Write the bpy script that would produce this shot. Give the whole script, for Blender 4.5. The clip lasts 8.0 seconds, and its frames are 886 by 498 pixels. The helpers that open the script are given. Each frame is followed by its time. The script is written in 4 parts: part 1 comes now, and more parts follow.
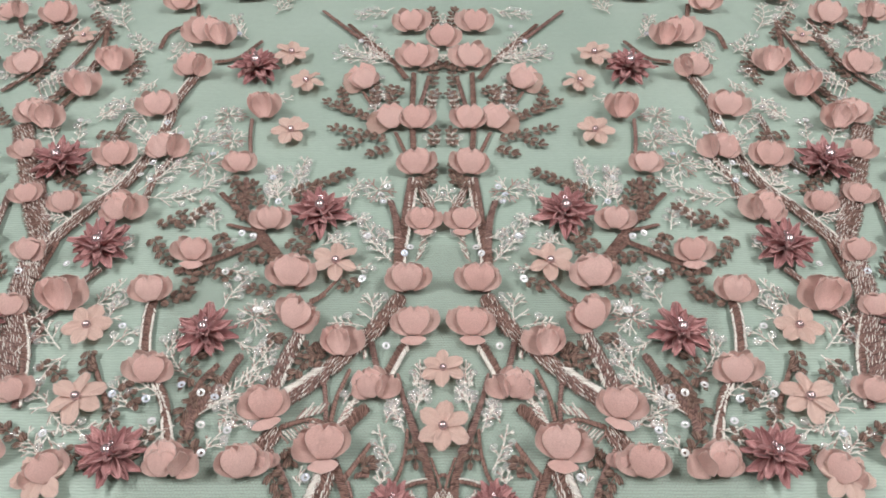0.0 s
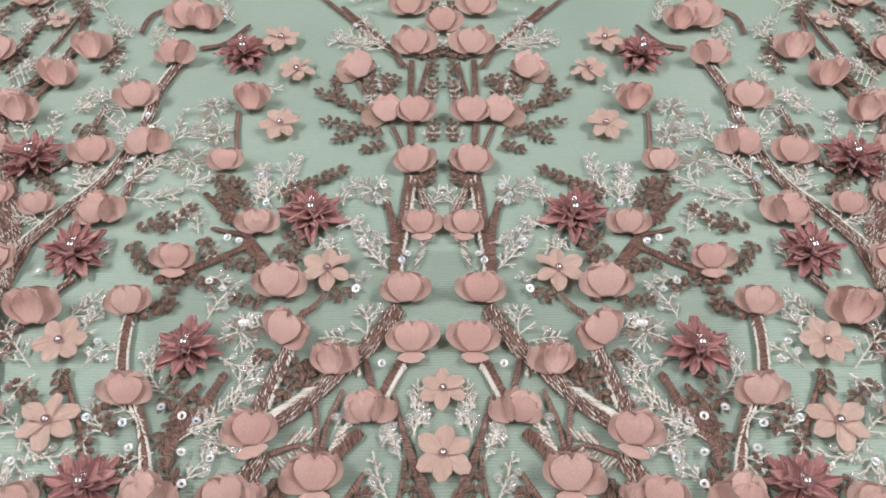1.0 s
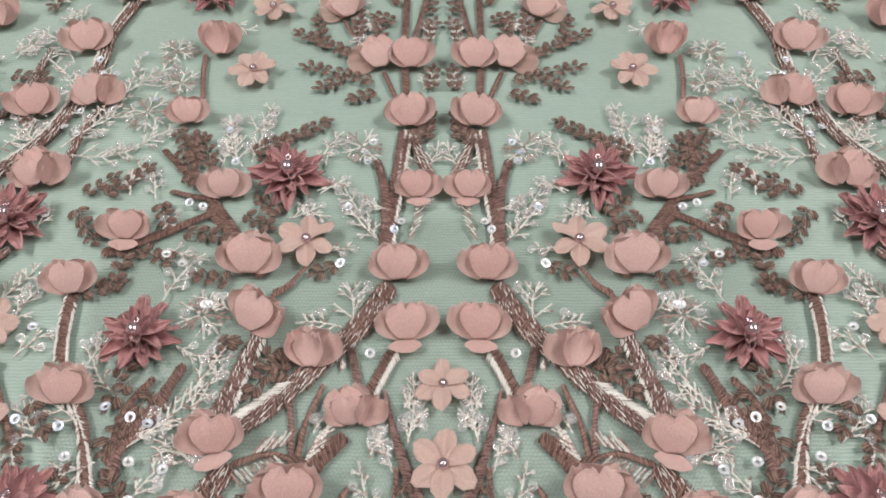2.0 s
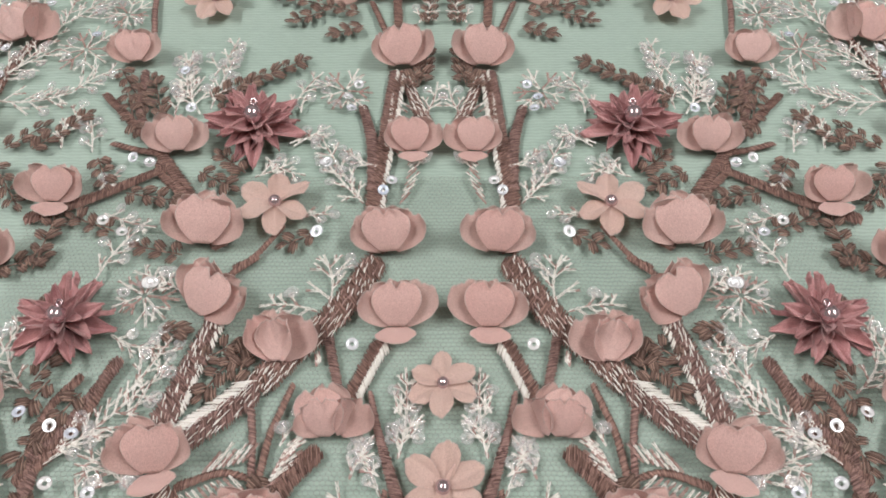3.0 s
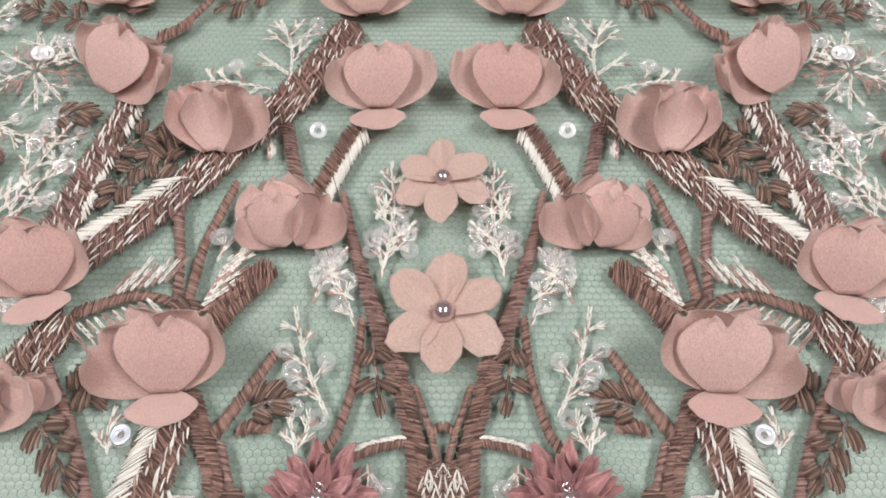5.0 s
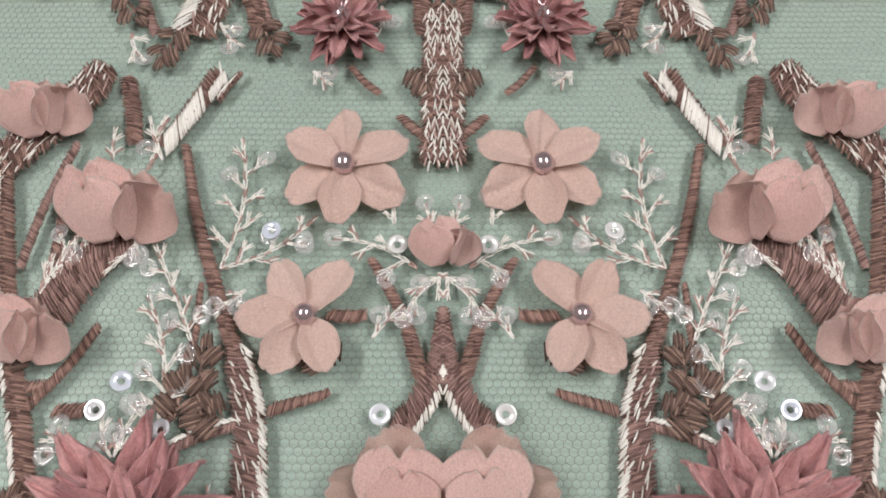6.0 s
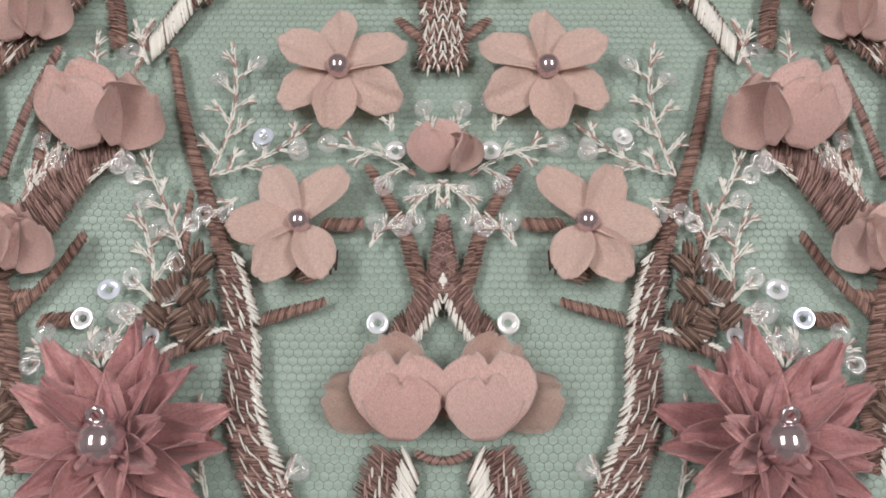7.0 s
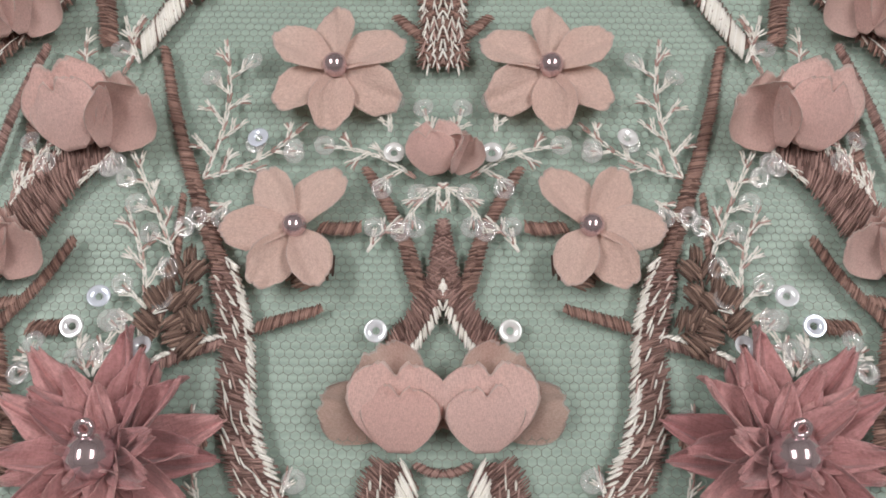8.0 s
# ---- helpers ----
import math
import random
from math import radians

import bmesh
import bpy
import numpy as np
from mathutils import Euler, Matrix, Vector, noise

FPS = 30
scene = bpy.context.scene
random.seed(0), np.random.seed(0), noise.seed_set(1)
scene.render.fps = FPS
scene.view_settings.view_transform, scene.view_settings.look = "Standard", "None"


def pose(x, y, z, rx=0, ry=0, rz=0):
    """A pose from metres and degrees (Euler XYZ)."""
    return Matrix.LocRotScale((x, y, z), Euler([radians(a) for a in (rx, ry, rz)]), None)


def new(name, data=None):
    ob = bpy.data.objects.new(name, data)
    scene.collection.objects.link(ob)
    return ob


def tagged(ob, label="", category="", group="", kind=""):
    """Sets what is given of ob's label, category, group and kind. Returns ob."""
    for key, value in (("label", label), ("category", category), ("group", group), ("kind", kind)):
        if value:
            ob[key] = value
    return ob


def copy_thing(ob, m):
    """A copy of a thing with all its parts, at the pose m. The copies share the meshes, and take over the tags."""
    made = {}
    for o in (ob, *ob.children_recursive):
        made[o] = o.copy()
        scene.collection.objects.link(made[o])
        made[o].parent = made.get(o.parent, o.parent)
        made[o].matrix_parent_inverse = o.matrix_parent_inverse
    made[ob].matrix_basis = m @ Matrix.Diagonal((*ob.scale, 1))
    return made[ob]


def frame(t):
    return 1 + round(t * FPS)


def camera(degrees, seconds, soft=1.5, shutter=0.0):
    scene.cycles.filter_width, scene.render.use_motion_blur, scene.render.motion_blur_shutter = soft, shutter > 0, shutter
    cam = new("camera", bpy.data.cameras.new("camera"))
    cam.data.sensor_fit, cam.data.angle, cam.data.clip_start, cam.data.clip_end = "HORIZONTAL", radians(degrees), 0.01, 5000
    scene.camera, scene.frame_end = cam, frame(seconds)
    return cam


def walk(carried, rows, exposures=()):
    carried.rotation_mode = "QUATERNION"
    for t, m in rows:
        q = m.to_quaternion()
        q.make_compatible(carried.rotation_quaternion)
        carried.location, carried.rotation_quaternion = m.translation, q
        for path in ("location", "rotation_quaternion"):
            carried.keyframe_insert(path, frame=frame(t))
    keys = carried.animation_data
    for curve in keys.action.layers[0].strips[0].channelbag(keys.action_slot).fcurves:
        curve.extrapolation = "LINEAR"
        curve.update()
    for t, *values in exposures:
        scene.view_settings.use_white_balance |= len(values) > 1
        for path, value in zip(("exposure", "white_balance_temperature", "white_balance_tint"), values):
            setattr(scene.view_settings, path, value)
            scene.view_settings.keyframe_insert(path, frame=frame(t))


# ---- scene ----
# A piece of bridal net lace, stitched mirror-wise about x = 0, on mint cloth on a table.
cam = camera(60, 8.0, soft=1.7)
walk(cam, [
    (0, pose(0, -0.0002, 0.2841, 39.87)),
    (0.5, pose(0, 0.0112, 0.2857, 39.23)),
    (1, pose(0, 0.0280, 0.2740, 37.80)),
    (1.5, pose(0, 0.0444, 0.2574, 36.24)),
    (3, pose(0, 0.0913, 0.1909, 32.44)),
    (3.5, pose(0, 0.0996, 0.1820, 30.58)),
    (4, pose(0, 0.1021, 0.1665, 27.57)),
    (4.5, pose(0, 0.1000, 0.1418, 25.19)),
    (5, pose(0, 0.0949, 0.1283, 25.44)),
    (5.2, pose(0, 0.0916, 0.1224, 25.54)),
    (6.3, pose(0, -0.0004, 0.1250, 20.63)),
    (6.5, pose(0, 0.0021, 0.1225, 20.13)),
    (7, pose(0, 0.0082, 0.1166, 18.91)),
    (7.5, pose(0, 0.0109, 0.1125, 18.16)),
    (8, pose(0, 0.0111, 0.1138, 18.41)),
], exposures=[(0, -0.02), (1.5, -0.08), (3.5, -0.06), (4.1, -0.02), (4.6, 0.07), (5.2, 0.09), (6.3, -0.14), (8.0, -0.22)])

# ---- light: two ceiling panels of a shop ----
world = bpy.data.worlds.new("world")
scene.world = world
world.use_nodes = True
world.node_tree.nodes["Background"].inputs[0].default_value = (0.9, 0.95, 1.0, 1)
world.node_tree.nodes["Background"].inputs[1].default_value = 0.03
LAMP_WATTS = 17.4


def ceiling_lamp(x, y, z, sx, sy, watts):
    data = bpy.data.lights.new("panel_light", "AREA")
    data.shape, data.size, data.size_y, data.energy = "RECTANGLE", sx, sy, watts
    data.color = (1.0, 0.945, 0.94)
    ob = new("panel_light", data)
    ob.matrix_world = pose(x, y, z)
    return ob


for lamp_x in (-0.95, 0.95):
    ceiling_lamp(lamp_x, 0.06, 1.72, 0.34, 1.15, LAMP_WATTS)

# ---- materials ----
MATS = {}


class Nodes:
    """A material's node tree with short calls."""

    def __init__(self, name):
        self.mat = bpy.data.materials.new(name)
        self.mat.use_nodes = True
        self.tree = self.mat.node_tree
        self.bsdf = self.tree.nodes["Principled BSDF"]
        self.out = self.tree.nodes["Material Output"]
        self.coord = self.add("ShaderNodeTexCoord")
        MATS[name] = self.mat

    def add(self, kind, **values):
        node = self.tree.nodes.new(kind)
        for key, value in values.items():
            node.inputs[key.replace("_", " ")].default_value = value
        return node

    def link(self, a, b):
        self.tree.links.new(a, b)

    def noise(self, scale, detail=4.0, stretch=(1, 1, 1), turn=0.0, source="Object"):
        place = self.add("ShaderNodeMapping")
        place.inputs["Scale"].default_value = stretch
        place.inputs["Rotation"].default_value = (0, 0, turn)
        self.link(self.coord.outputs[source], place.inputs["Vector"])
        node = self.add("ShaderNodeTexNoise", Scale=scale, Detail=detail)
        self.link(place.outputs[0], node.inputs["Vector"])
        return node.outputs["Fac"]

    def ramp(self, fac, *stops):
        node = self.add("ShaderNodeValToRGB")
        while len(node.color_ramp.elements) < len(stops):
            node.color_ramp.elements.new(0.5)
        for element, (at, colour) in zip(node.color_ramp.elements, stops):
            element.position, element.color = at, (*colour, 1)
        self.link(fac, node.inputs[0])
        return node.outputs[0]

    def math(self, kind, a, b):
        node = self.add("ShaderNodeMath")
        node.operation = kind
        for socket, value in zip(node.inputs, (a, b)):
            if isinstance(value, (int, float)):
                socket.default_value = value
            else:
                self.link(value, socket)
        return node.outputs[0]

    def mix(self, fac, a, b, kind="MIX"):
        node = self.tree.nodes.new("ShaderNodeMixRGB")
        node.blend_type = kind
        for socket, value in zip(node.inputs, (fac, a, b)):
            if isinstance(value, (int, float)):
                socket.default_value = value
            elif isinstance(value, tuple):
                socket.default_value = (*value, 1)
            else:
                self.link(value, socket)
        return node.outputs[0]

    def bump(self, height, strength, distance):
        node = self.add("ShaderNodeBump", Strength=strength, Distance=distance)
        self.link(height, node.inputs["Height"])
        self.link(node.outputs[0], self.bsdf.inputs["Normal"])

    def random(self):
        return self.add("ShaderNodeObjectInfo").outputs["Random"]

    def island(self):
        return self.add("ShaderNodeNewGeometry").outputs["Random Per Island"]


def mint_cloth():
    """Mint crepe: fine broken crosswise ribs, a little paler where they rise."""
    n = Nodes("mint_cloth")
    wobble = n.noise(60, 2)
    ribs = n.noise(1150, 2.5, (0.30, 1.0, 1))
    fine = n.noise(2600, 2, (1, 0.5, 1))
    wave = n.add("ShaderNodeTexWave", Scale=240.0, Distortion=3.2, Detail=2.0, Detail_Scale=1.6)
    wave.bands_direction = "Y"
    n.link(n.coord.outputs["Object"], wave.inputs["Vector"])
    height = n.math("ADD", n.math("MULTIPLY", wave.outputs["Fac"], 0.42), n.math("ADD", n.math("MULTIPLY", ribs, 0.6), n.math("MULTIPLY", fine, 0.15)))
    soft = n.noise(9, 3)
    base = n.ramp(soft, (0.3, (0.335, 0.445, 0.383)), (0.7, (0.405, 0.525, 0.458)))
    rows = n.ramp(height, (0.3, (0.84, 0.85, 0.84)), (0.85, (1.08, 1.08, 1.07)))
    n.link(n.mix(0.85, base, rows, "MULTIPLY"), n.bsdf.inputs["Base Color"])
    n.bsdf.inputs["Roughness"].default_value = 0.46
    n.bsdf.inputs["Sheen Weight"].default_value = 0.35
    n.bump(n.math("ADD", height, n.math("MULTIPLY", wobble, 0.3)), 0.4, 0.0004)


def organza(name, pale, deep, clear, thin=0.28, weave=46.0):
    """Thin woven petals that let some light through: crossed yarns, crepe grain, soft cloudy tint."""
    n = Nodes(name)
    shade = n.noise(2.4, 3)
    tint = n.mix(n.random(), pale, deep)
    colour = n.mix(n.math("MULTIPLY", shade, 0.45), tint, deep)
    crepe = n.noise(weave, 3, (2.2, 0.45, 1))
    cross = n.noise(weave, 3, (0.5, 2.0, 1), 0.3)
    cloth = n.math("ADD", n.math("MULTIPLY", crepe, 0.6), n.math("MULTIPLY", cross, 0.4))
    grain = n.ramp(cloth, (0.38, (0.74, 0.69, 0.67)), (0.6, (1.08, 1.08, 1.08)))
    colour = n.mix(0.75, colour, grain, "MULTIPLY")
    n.link(colour, n.bsdf.inputs["Base Color"])
    n.bsdf.inputs["Roughness"].default_value = 0.66
    n.bsdf.inputs["Sheen Weight"].default_value = 0.35
    n.bump(n.math("ADD", cloth, n.math("MULTIPLY", shade, 0.8)), 0.6, 0.0006)
    glow = n.add("ShaderNodeBsdfTranslucent")
    n.link(colour, glow.inputs["Color"])
    two = n.add("ShaderNodeMixShader", Fac=thin)
    n.link(n.bsdf.outputs[0], two.inputs[1])
    n.link(glow.outputs[0], two.inputs[2])
    gap = n.add("ShaderNodeBsdfTransparent")
    three = n.add("ShaderNodeMixShader", Fac=clear)
    n.link(two.outputs[0], three.inputs[1])
    n.link(gap.outputs[0], three.inputs[2])
    n.link(three.outputs[0], n.out.inputs["Surface"])


def thread(name, dark, light, rough=0.5, sheen=0.06):
    """Embroidery thread: each stitch its own tone, blotched towards the dark one, with fine strands."""
    n = Nodes(name)
    each = n.ramp(n.island(), (0.0, dark), (1.0, light))
    darken = n.noise(700, 3)
    n.link(n.mix(n.math("MULTIPLY", darken, 0.5), each, dark), n.bsdf.inputs["Base Color"])
    n.bsdf.inputs["Roughness"].default_value = rough
    n.bsdf.inputs["Sheen Weight"].default_value = sheen
    n.bsdf.inputs["Specular IOR Level"].default_value = 0.25
    n.bump(n.noise(5200, 2, (1, 1, 1), 0.6), 0.5, 0.0002)


def pearl_coat(name, tint):
    n = Nodes(name)
    cloud = n.noise(300, 2)
    n.link(n.ramp(cloud, (0.3, tint), (0.7, (tint[0] * 1.25, tint[1] * 1.2, tint[2] * 1.25))), n.bsdf.inputs["Base Color"])
    n.bsdf.inputs["Metallic"].default_value = 0.75
    n.bsdf.inputs["Roughness"].default_value = 0.16
    n.bsdf.inputs["Coat Weight"].default_value = 0.8
    n.bsdf.inputs["Coat Roughness"].default_value = 0.04


def sequin_coat():
    n = Nodes("sequin_white")
    tint = n.ramp(n.random(), (0.0, (0.82, 0.86, 0.92)), (0.5, (0.9, 0.9, 0.88)), (1.0, (0.74, 0.82, 0.95)))
    n.link(tint, n.bsdf.inputs["Base Color"])
    n.bsdf.inputs["Roughness"].default_value = 0.18
    n.bsdf.inputs["Metallic"].default_value = 0.25
    n.bsdf.inputs["Coat Weight"].default_value = 1.0
    n.bsdf.inputs["Thin Film Thickness"].default_value = 380.0
    n.bump(n.noise(500, 2), 0.15, 0.0003)


def clear_plastic():
    n = Nodes("clear_plastic")
    n.bsdf.inputs["Base Color"].default_value = (0.92, 0.9, 0.9, 1)
    n.bsdf.inputs["Roughness"].default_value = 0.08
    n.bsdf.inputs["Coat Weight"].default_value = 0.6
    gap = n.add("ShaderNodeBsdfTransparent")
    rim = n.add("ShaderNodeLayerWeight", Blend=0.35)
    gloss = n.add("ShaderNodeBsdfGlossy", Roughness=0.06)
    two = n.add("ShaderNodeMixShader")
    n.link(n.math("MULTIPLY", rim.outputs["Facing"], 0.5), two.inputs[0])
    n.link(gap.outputs[0], two.inputs[1])
    n.link(gloss.outputs[0], two.inputs[2])
    three = n.add("ShaderNodeMixShader", Fac=0.15)
    n.link(two.outputs[0], three.inputs[1])
    n.link(n.bsdf.outputs[0], three.inputs[2])
    n.link(three.outputs[0], n.out.inputs["Surface"])


def plain(name, low, high, rough, scale=6.0):
    n = Nodes(name)
    n.link(n.ramp(n.noise(scale, 5), (0.3, low), (0.7, high)), n.bsdf.inputs["Base Color"])
    n.bsdf.inputs["Roughness"].default_value = rough
    n.bump(n.noise(scale * 30, 3), 0.1, 0.002)


mint_cloth()
ORGANZA = {
    "poppy_organza": ((0.94, 0.715, 0.66), (0.90, 0.62, 0.565), 0.05),
    "thin_organza": ((0.88, 0.665, 0.61), (0.82, 0.57, 0.515), 0.20),
    "sheer_organza": ((0.82, 0.60, 0.53), (0.75, 0.52, 0.45), 0.40),
    "pearl_flower_organza": ((0.92, 0.735, 0.655), (0.87, 0.655, 0.575), 0.10),
}
for kind, (pale, deep, clear) in ORGANZA.items():
    organza(kind, pale, deep, clear)
    # the raw cut edge: loose yarn ends, paler and thinner than the cloth
    organza(kind + "_edge", (0.97, 0.83, 0.78), (0.95, 0.76, 0.70), clear + 0.12, 0.4, 90.0)
organza("dahlia_satin", (0.74, 0.41, 0.40), (0.47, 0.215, 0.22), 0.0, 0.12, 30.0)
organza("dahlia_satin_edge", (0.80, 0.48, 0.46), (0.58, 0.29, 0.29), 0.05, 0.2, 60.0)
# dark ends of the browns also paint in the shade between stitches
thread("brown_thread", (0.10, 0.054, 0.044), (0.53, 0.335, 0.275))
thread("rose_brown_thread", (0.12, 0.066, 0.056), (0.56, 0.365, 0.32))
thread("leaf_thread", (0.09, 0.052, 0.041), (0.50, 0.345, 0.275))
thread("cream_thread", (0.80, 0.78, 0.71), (0.96, 0.96, 0.92))
thread("pink_thread", (0.38, 0.24, 0.21), (0.66, 0.48, 0.43))
thread("net_thread", (0.25, 0.255, 0.22), (0.34, 0.335, 0.29), 0.7)
pearl_coat("mauve_pearl", (0.58, 0.47, 0.48))
sequin_coat()
clear_plastic()
# tone of the unseen walls, kept dark to weaken the fill light
plain("unseen_wall_paint", (0.27, 0.255, 0.24), (0.32, 0.30, 0.285), 0.85, 1.5)
plain("ceiling_paint", (0.52, 0.52, 0.51), (0.58, 0.58, 0.57), 0.9, 1.5)
plain("table_wood", (0.22, 0.14, 0.085), (0.33, 0.22, 0.13), 0.5, 4)
plain("floor_tile", (0.36, 0.35, 0.33), (0.44, 0.43, 0.41), 0.5, 3)
panel = Nodes("lamp_panel")
panel.bsdf.inputs["Base Color"].default_value = (0.9, 0.9, 0.9, 1)
panel.bsdf.inputs["Emission Color"].default_value = (1, 0.945, 0.94, 1)
panel.bsdf.inputs["Emission Strength"].default_value = 9.0

# ---- geometry helpers ----
MM = 0.001
SHARED = {}
MIRRORED = []


class Shape:
    """Vertices and faces collected for one mesh."""

    def __init__(self):
        self.v, self.f = [], []

    def strand(self, a, b, r, bulge=0.0, flat=0.75, thick_end=0.55):
        """One stitch: a small four-sided thread from a to b, bowed upwards."""
        a, b = Vector(a), Vector(b)
        d = b - a
        side = Vector((-d.y, d.x, 0))
        if side.length < 1e-9:
            side = Vector((1, 0, 0))
        side.normalize()
        up = Vector((0, 0, 1))
        i = len(self.v)
        for s, k in ((0.0, thick_end), (0.28, 1.0), (0.72, 1.0), (1.0, thick_end)):
            c = a + d * s + up * bulge * (1 - (2 * s - 1) ** 2)
            for sx, sz in ((1, 0), (0, 1), (-1, 0), (0, -1)):
                self.v.append(c + side * (sx * r * k) + up * (sz * r * k * flat))
        for ring in range(3):
            for q in range(4):
                n = (q + 1) % 4
                p = i + ring * 4
                self.f.append((p + q, p + n, p + 4 + n, p + 4 + q))
        self.f.append((i + 3, i + 2, i + 1, i))
        self.f.append((i + 12, i + 13, i + 14, i + 15))

    def box(self, lo, hi):
        i = len(self.v)
        for z in (lo[2], hi[2]):
            self.v += [Vector((lo[0], lo[1], z)), Vector((hi[0], lo[1], z)), Vector((hi[0], hi[1], z)), Vector((lo[0], hi[1], z))]
        self.f += [(i + 3, i + 2, i + 1, i), (i + 4, i + 5, i + 6, i + 7)]
        for q in range(4):
            n = (q + 1) % 4
            self.f.append((i + q, i + n, i + 4 + n, i + 4 + q))

    def mesh(self, name, material, smooth=True):
        me = bpy.data.meshes.new(name)
        me.from_pydata([tuple(p) for p in self.v], [], self.f)
        if smooth:
            me.polygons.foreach_set("use_smooth", [True] * len(me.polygons))
        me.materials.append(MATS[material])
        me.update()
        return me


def thing(name, label, category, group, x, y, z=0.0, turn=0.0, mirrored=True):
    """A thing's Empty at its base; most things stand again on the other side of x = 0."""
    ob = new(name)
    ob.empty_display_size = 0.004
    ob.matrix_basis = pose(x * MM, y * MM, z * MM, 0, 0, -turn)
    tagged(ob, label, category, group)
    if mirrored:
        MIRRORED.append(ob)
    return ob


def part(name, me, parent, m=None, label=""):
    ob = new(name, me)
    ob.parent = parent
    if m is not None:
        ob.matrix_basis = m
    if label:
        tagged(ob, label)
    return ob


def frame_of(origin, y_axis, z_axis, scale=1.0):
    y = Vector(y_axis).normalized()
    z = Vector(z_axis)
    z = (z - y * z.dot(y)).normalized()
    x = y.cross(z)
    m = Matrix((x, y, z)).transposed().to_4x4()
    return Matrix.Translation(origin) @ m @ Matrix.Scale(scale, 4)


def petal(name, material, width, notch, rounding, cup_u, cup_v, ruffle, seed, neck=0.25, point=0.0, fold=0.0, belly=0.0, waist=0.0, pleat=0.0, swell=0.0, nu=22, nv=14):
    """A thin cut-cloth petal of length 1, growing along +y, hollow towards +z, its cut edge a little frayed."""
    key = (name, material, seed)
    if key in SHARED:
        return SHARED[key]
    rnd = random.Random(seed)
    ph = [rnd.uniform(0, 6.28) for _ in range(6)]
    tilt = rnd.uniform(-0.06, 0.06)
    fray = [rnd.uniform(-0.013, 0.013) for _ in range(nu + 1)]
    fray_side = [rnd.uniform(-0.016, 0.016) for _ in range(2 * nv + 2)]
    grid = []
    for j in range(nv + 1):
        v = 1.0 if j == nv else 0.965 * j / (nv - 1)
        for i in range(nu + 1):
            u = -1.0 if i == 0 else 1.0 if i == nu else 1.92 * (i - 1) / (nu - 2) - 0.96
            w = neck + (1 - neck) * math.sin(min(1.0, v * 1.45) * math.pi / 2) ** 0.85
            w *= 1 - waist * (1 - math.sin(math.pi * (0.1 + 0.52 * v)))
            if swell:
                w = neck + (1 - neck) * math.sin(min(1.0, v / 0.62) * math.pi / 2) ** swell
                w *= math.sqrt(1 - 0.70 * max(0.0, (v - 0.62) / 0.38) ** 2)
            if point:
                w *= 1 - point * max(0.0, (v - 0.45) / 0.55) ** 1.6
            jag = 0.016 * math.sin(9 * u + ph[2]) * v + 0.010 * math.sin(23 * u + ph[3]) * v + fray[i] * v ** 4
            y = v * (1 - notch * math.exp(-((u - tilt) / 0.26) ** 2) * v ** 3 - rounding * abs(u) ** 2.3 * v + jag + tilt * u)
            x = u * w * width / 2
            if abs(u) > 0.99:
                x += fray_side[j + (nv + 1 if u > 0 else 0)] * width * v
            z = cup_u * width * (u * u) * math.sin(min(1, v * 1.3) * math.pi / 2) + cup_v * v * v
            z += ruffle * v * v * (math.sin(3.1 * u + ph[0]) + 0.6 * math.sin(6.3 * u + ph[1] + 2 * v))
            z += 0.3 * ruffle * v * math.sin(11 * u + 5 * v + ph[4])
            z -= belly * math.sin(math.pi * min(1.0, v * 1.15))
            z += fold * (abs(u) - 0.5) * math.sin(math.pi * min(1, v * 1.1))
            z += pleat * math.sin(8.5 * u + ph[5]) * math.sin(math.pi * min(1, 0.15 + v * 0.8))
            grid.append(Vector((x, y, z)))
    n = nu + 1
    s = Shape()
    normals = []
    for j in range(nv + 1):
        for i in range(n):
            du = grid[j * n + min(i + 1, nu)] - grid[j * n + max(i - 1, 0)]
            dv = grid[min(j + 1, nv) * n + i] - grid[max(j - 1, 0) * n + i]
            normals.append(du.cross(dv).normalized())
    t = 0.0045
    s.v = [p + q * t for p, q in zip(grid, normals)] + [p - q * t for p, q in zip(grid, normals)]
    k = len(grid)
    raw = []
    for j in range(nv):
        for i in range(nu):
            a = j * n + i
            hem = 1 if j == nv - 1 or (j > nv // 3 and i in (0, nu - 1)) else 0
            s.f.append((a, a + 1, a + n + 1, a + n))
            s.f.append((k + a + n, k + a + n + 1, k + a + 1, k + a))
            raw += [hem, hem]
    rim = [i for i in range(n)] + [j * n + nu for j in range(1, nv + 1)] + [nv * n + i for i in range(nu - 1, -1, -1)] + [j * n for j in range(nv - 1, 0, -1)]
    for a, b in zip(rim, rim[1:] + rim[:1]):
        s.f.append((b, a, k + a, k + b))
        raw.append(1)
    me = s.mesh(name, material)
    me.materials.append(MATS[material + "_edge"])
    me.polygons.foreach_set("material_index", raw)
    SHARED[key] = me
    return SHARED[key]


def ball_mesh(name, material, radius, seg=20, rings=12):
    if name in SHARED:
        return SHARED[name]
    bm = bmesh.new()
    bmesh.ops.create_uvsphere(bm, u_segments=seg, v_segments=rings, radius=radius)
    me = bpy.data.meshes.new(name)
    bm.to_mesh(me)
    bm.free()
    me.polygons.foreach_set("use_smooth", [True] * len(me.polygons))
    me.materials.append(MATS[material])
    SHARED[name] = me
    return me


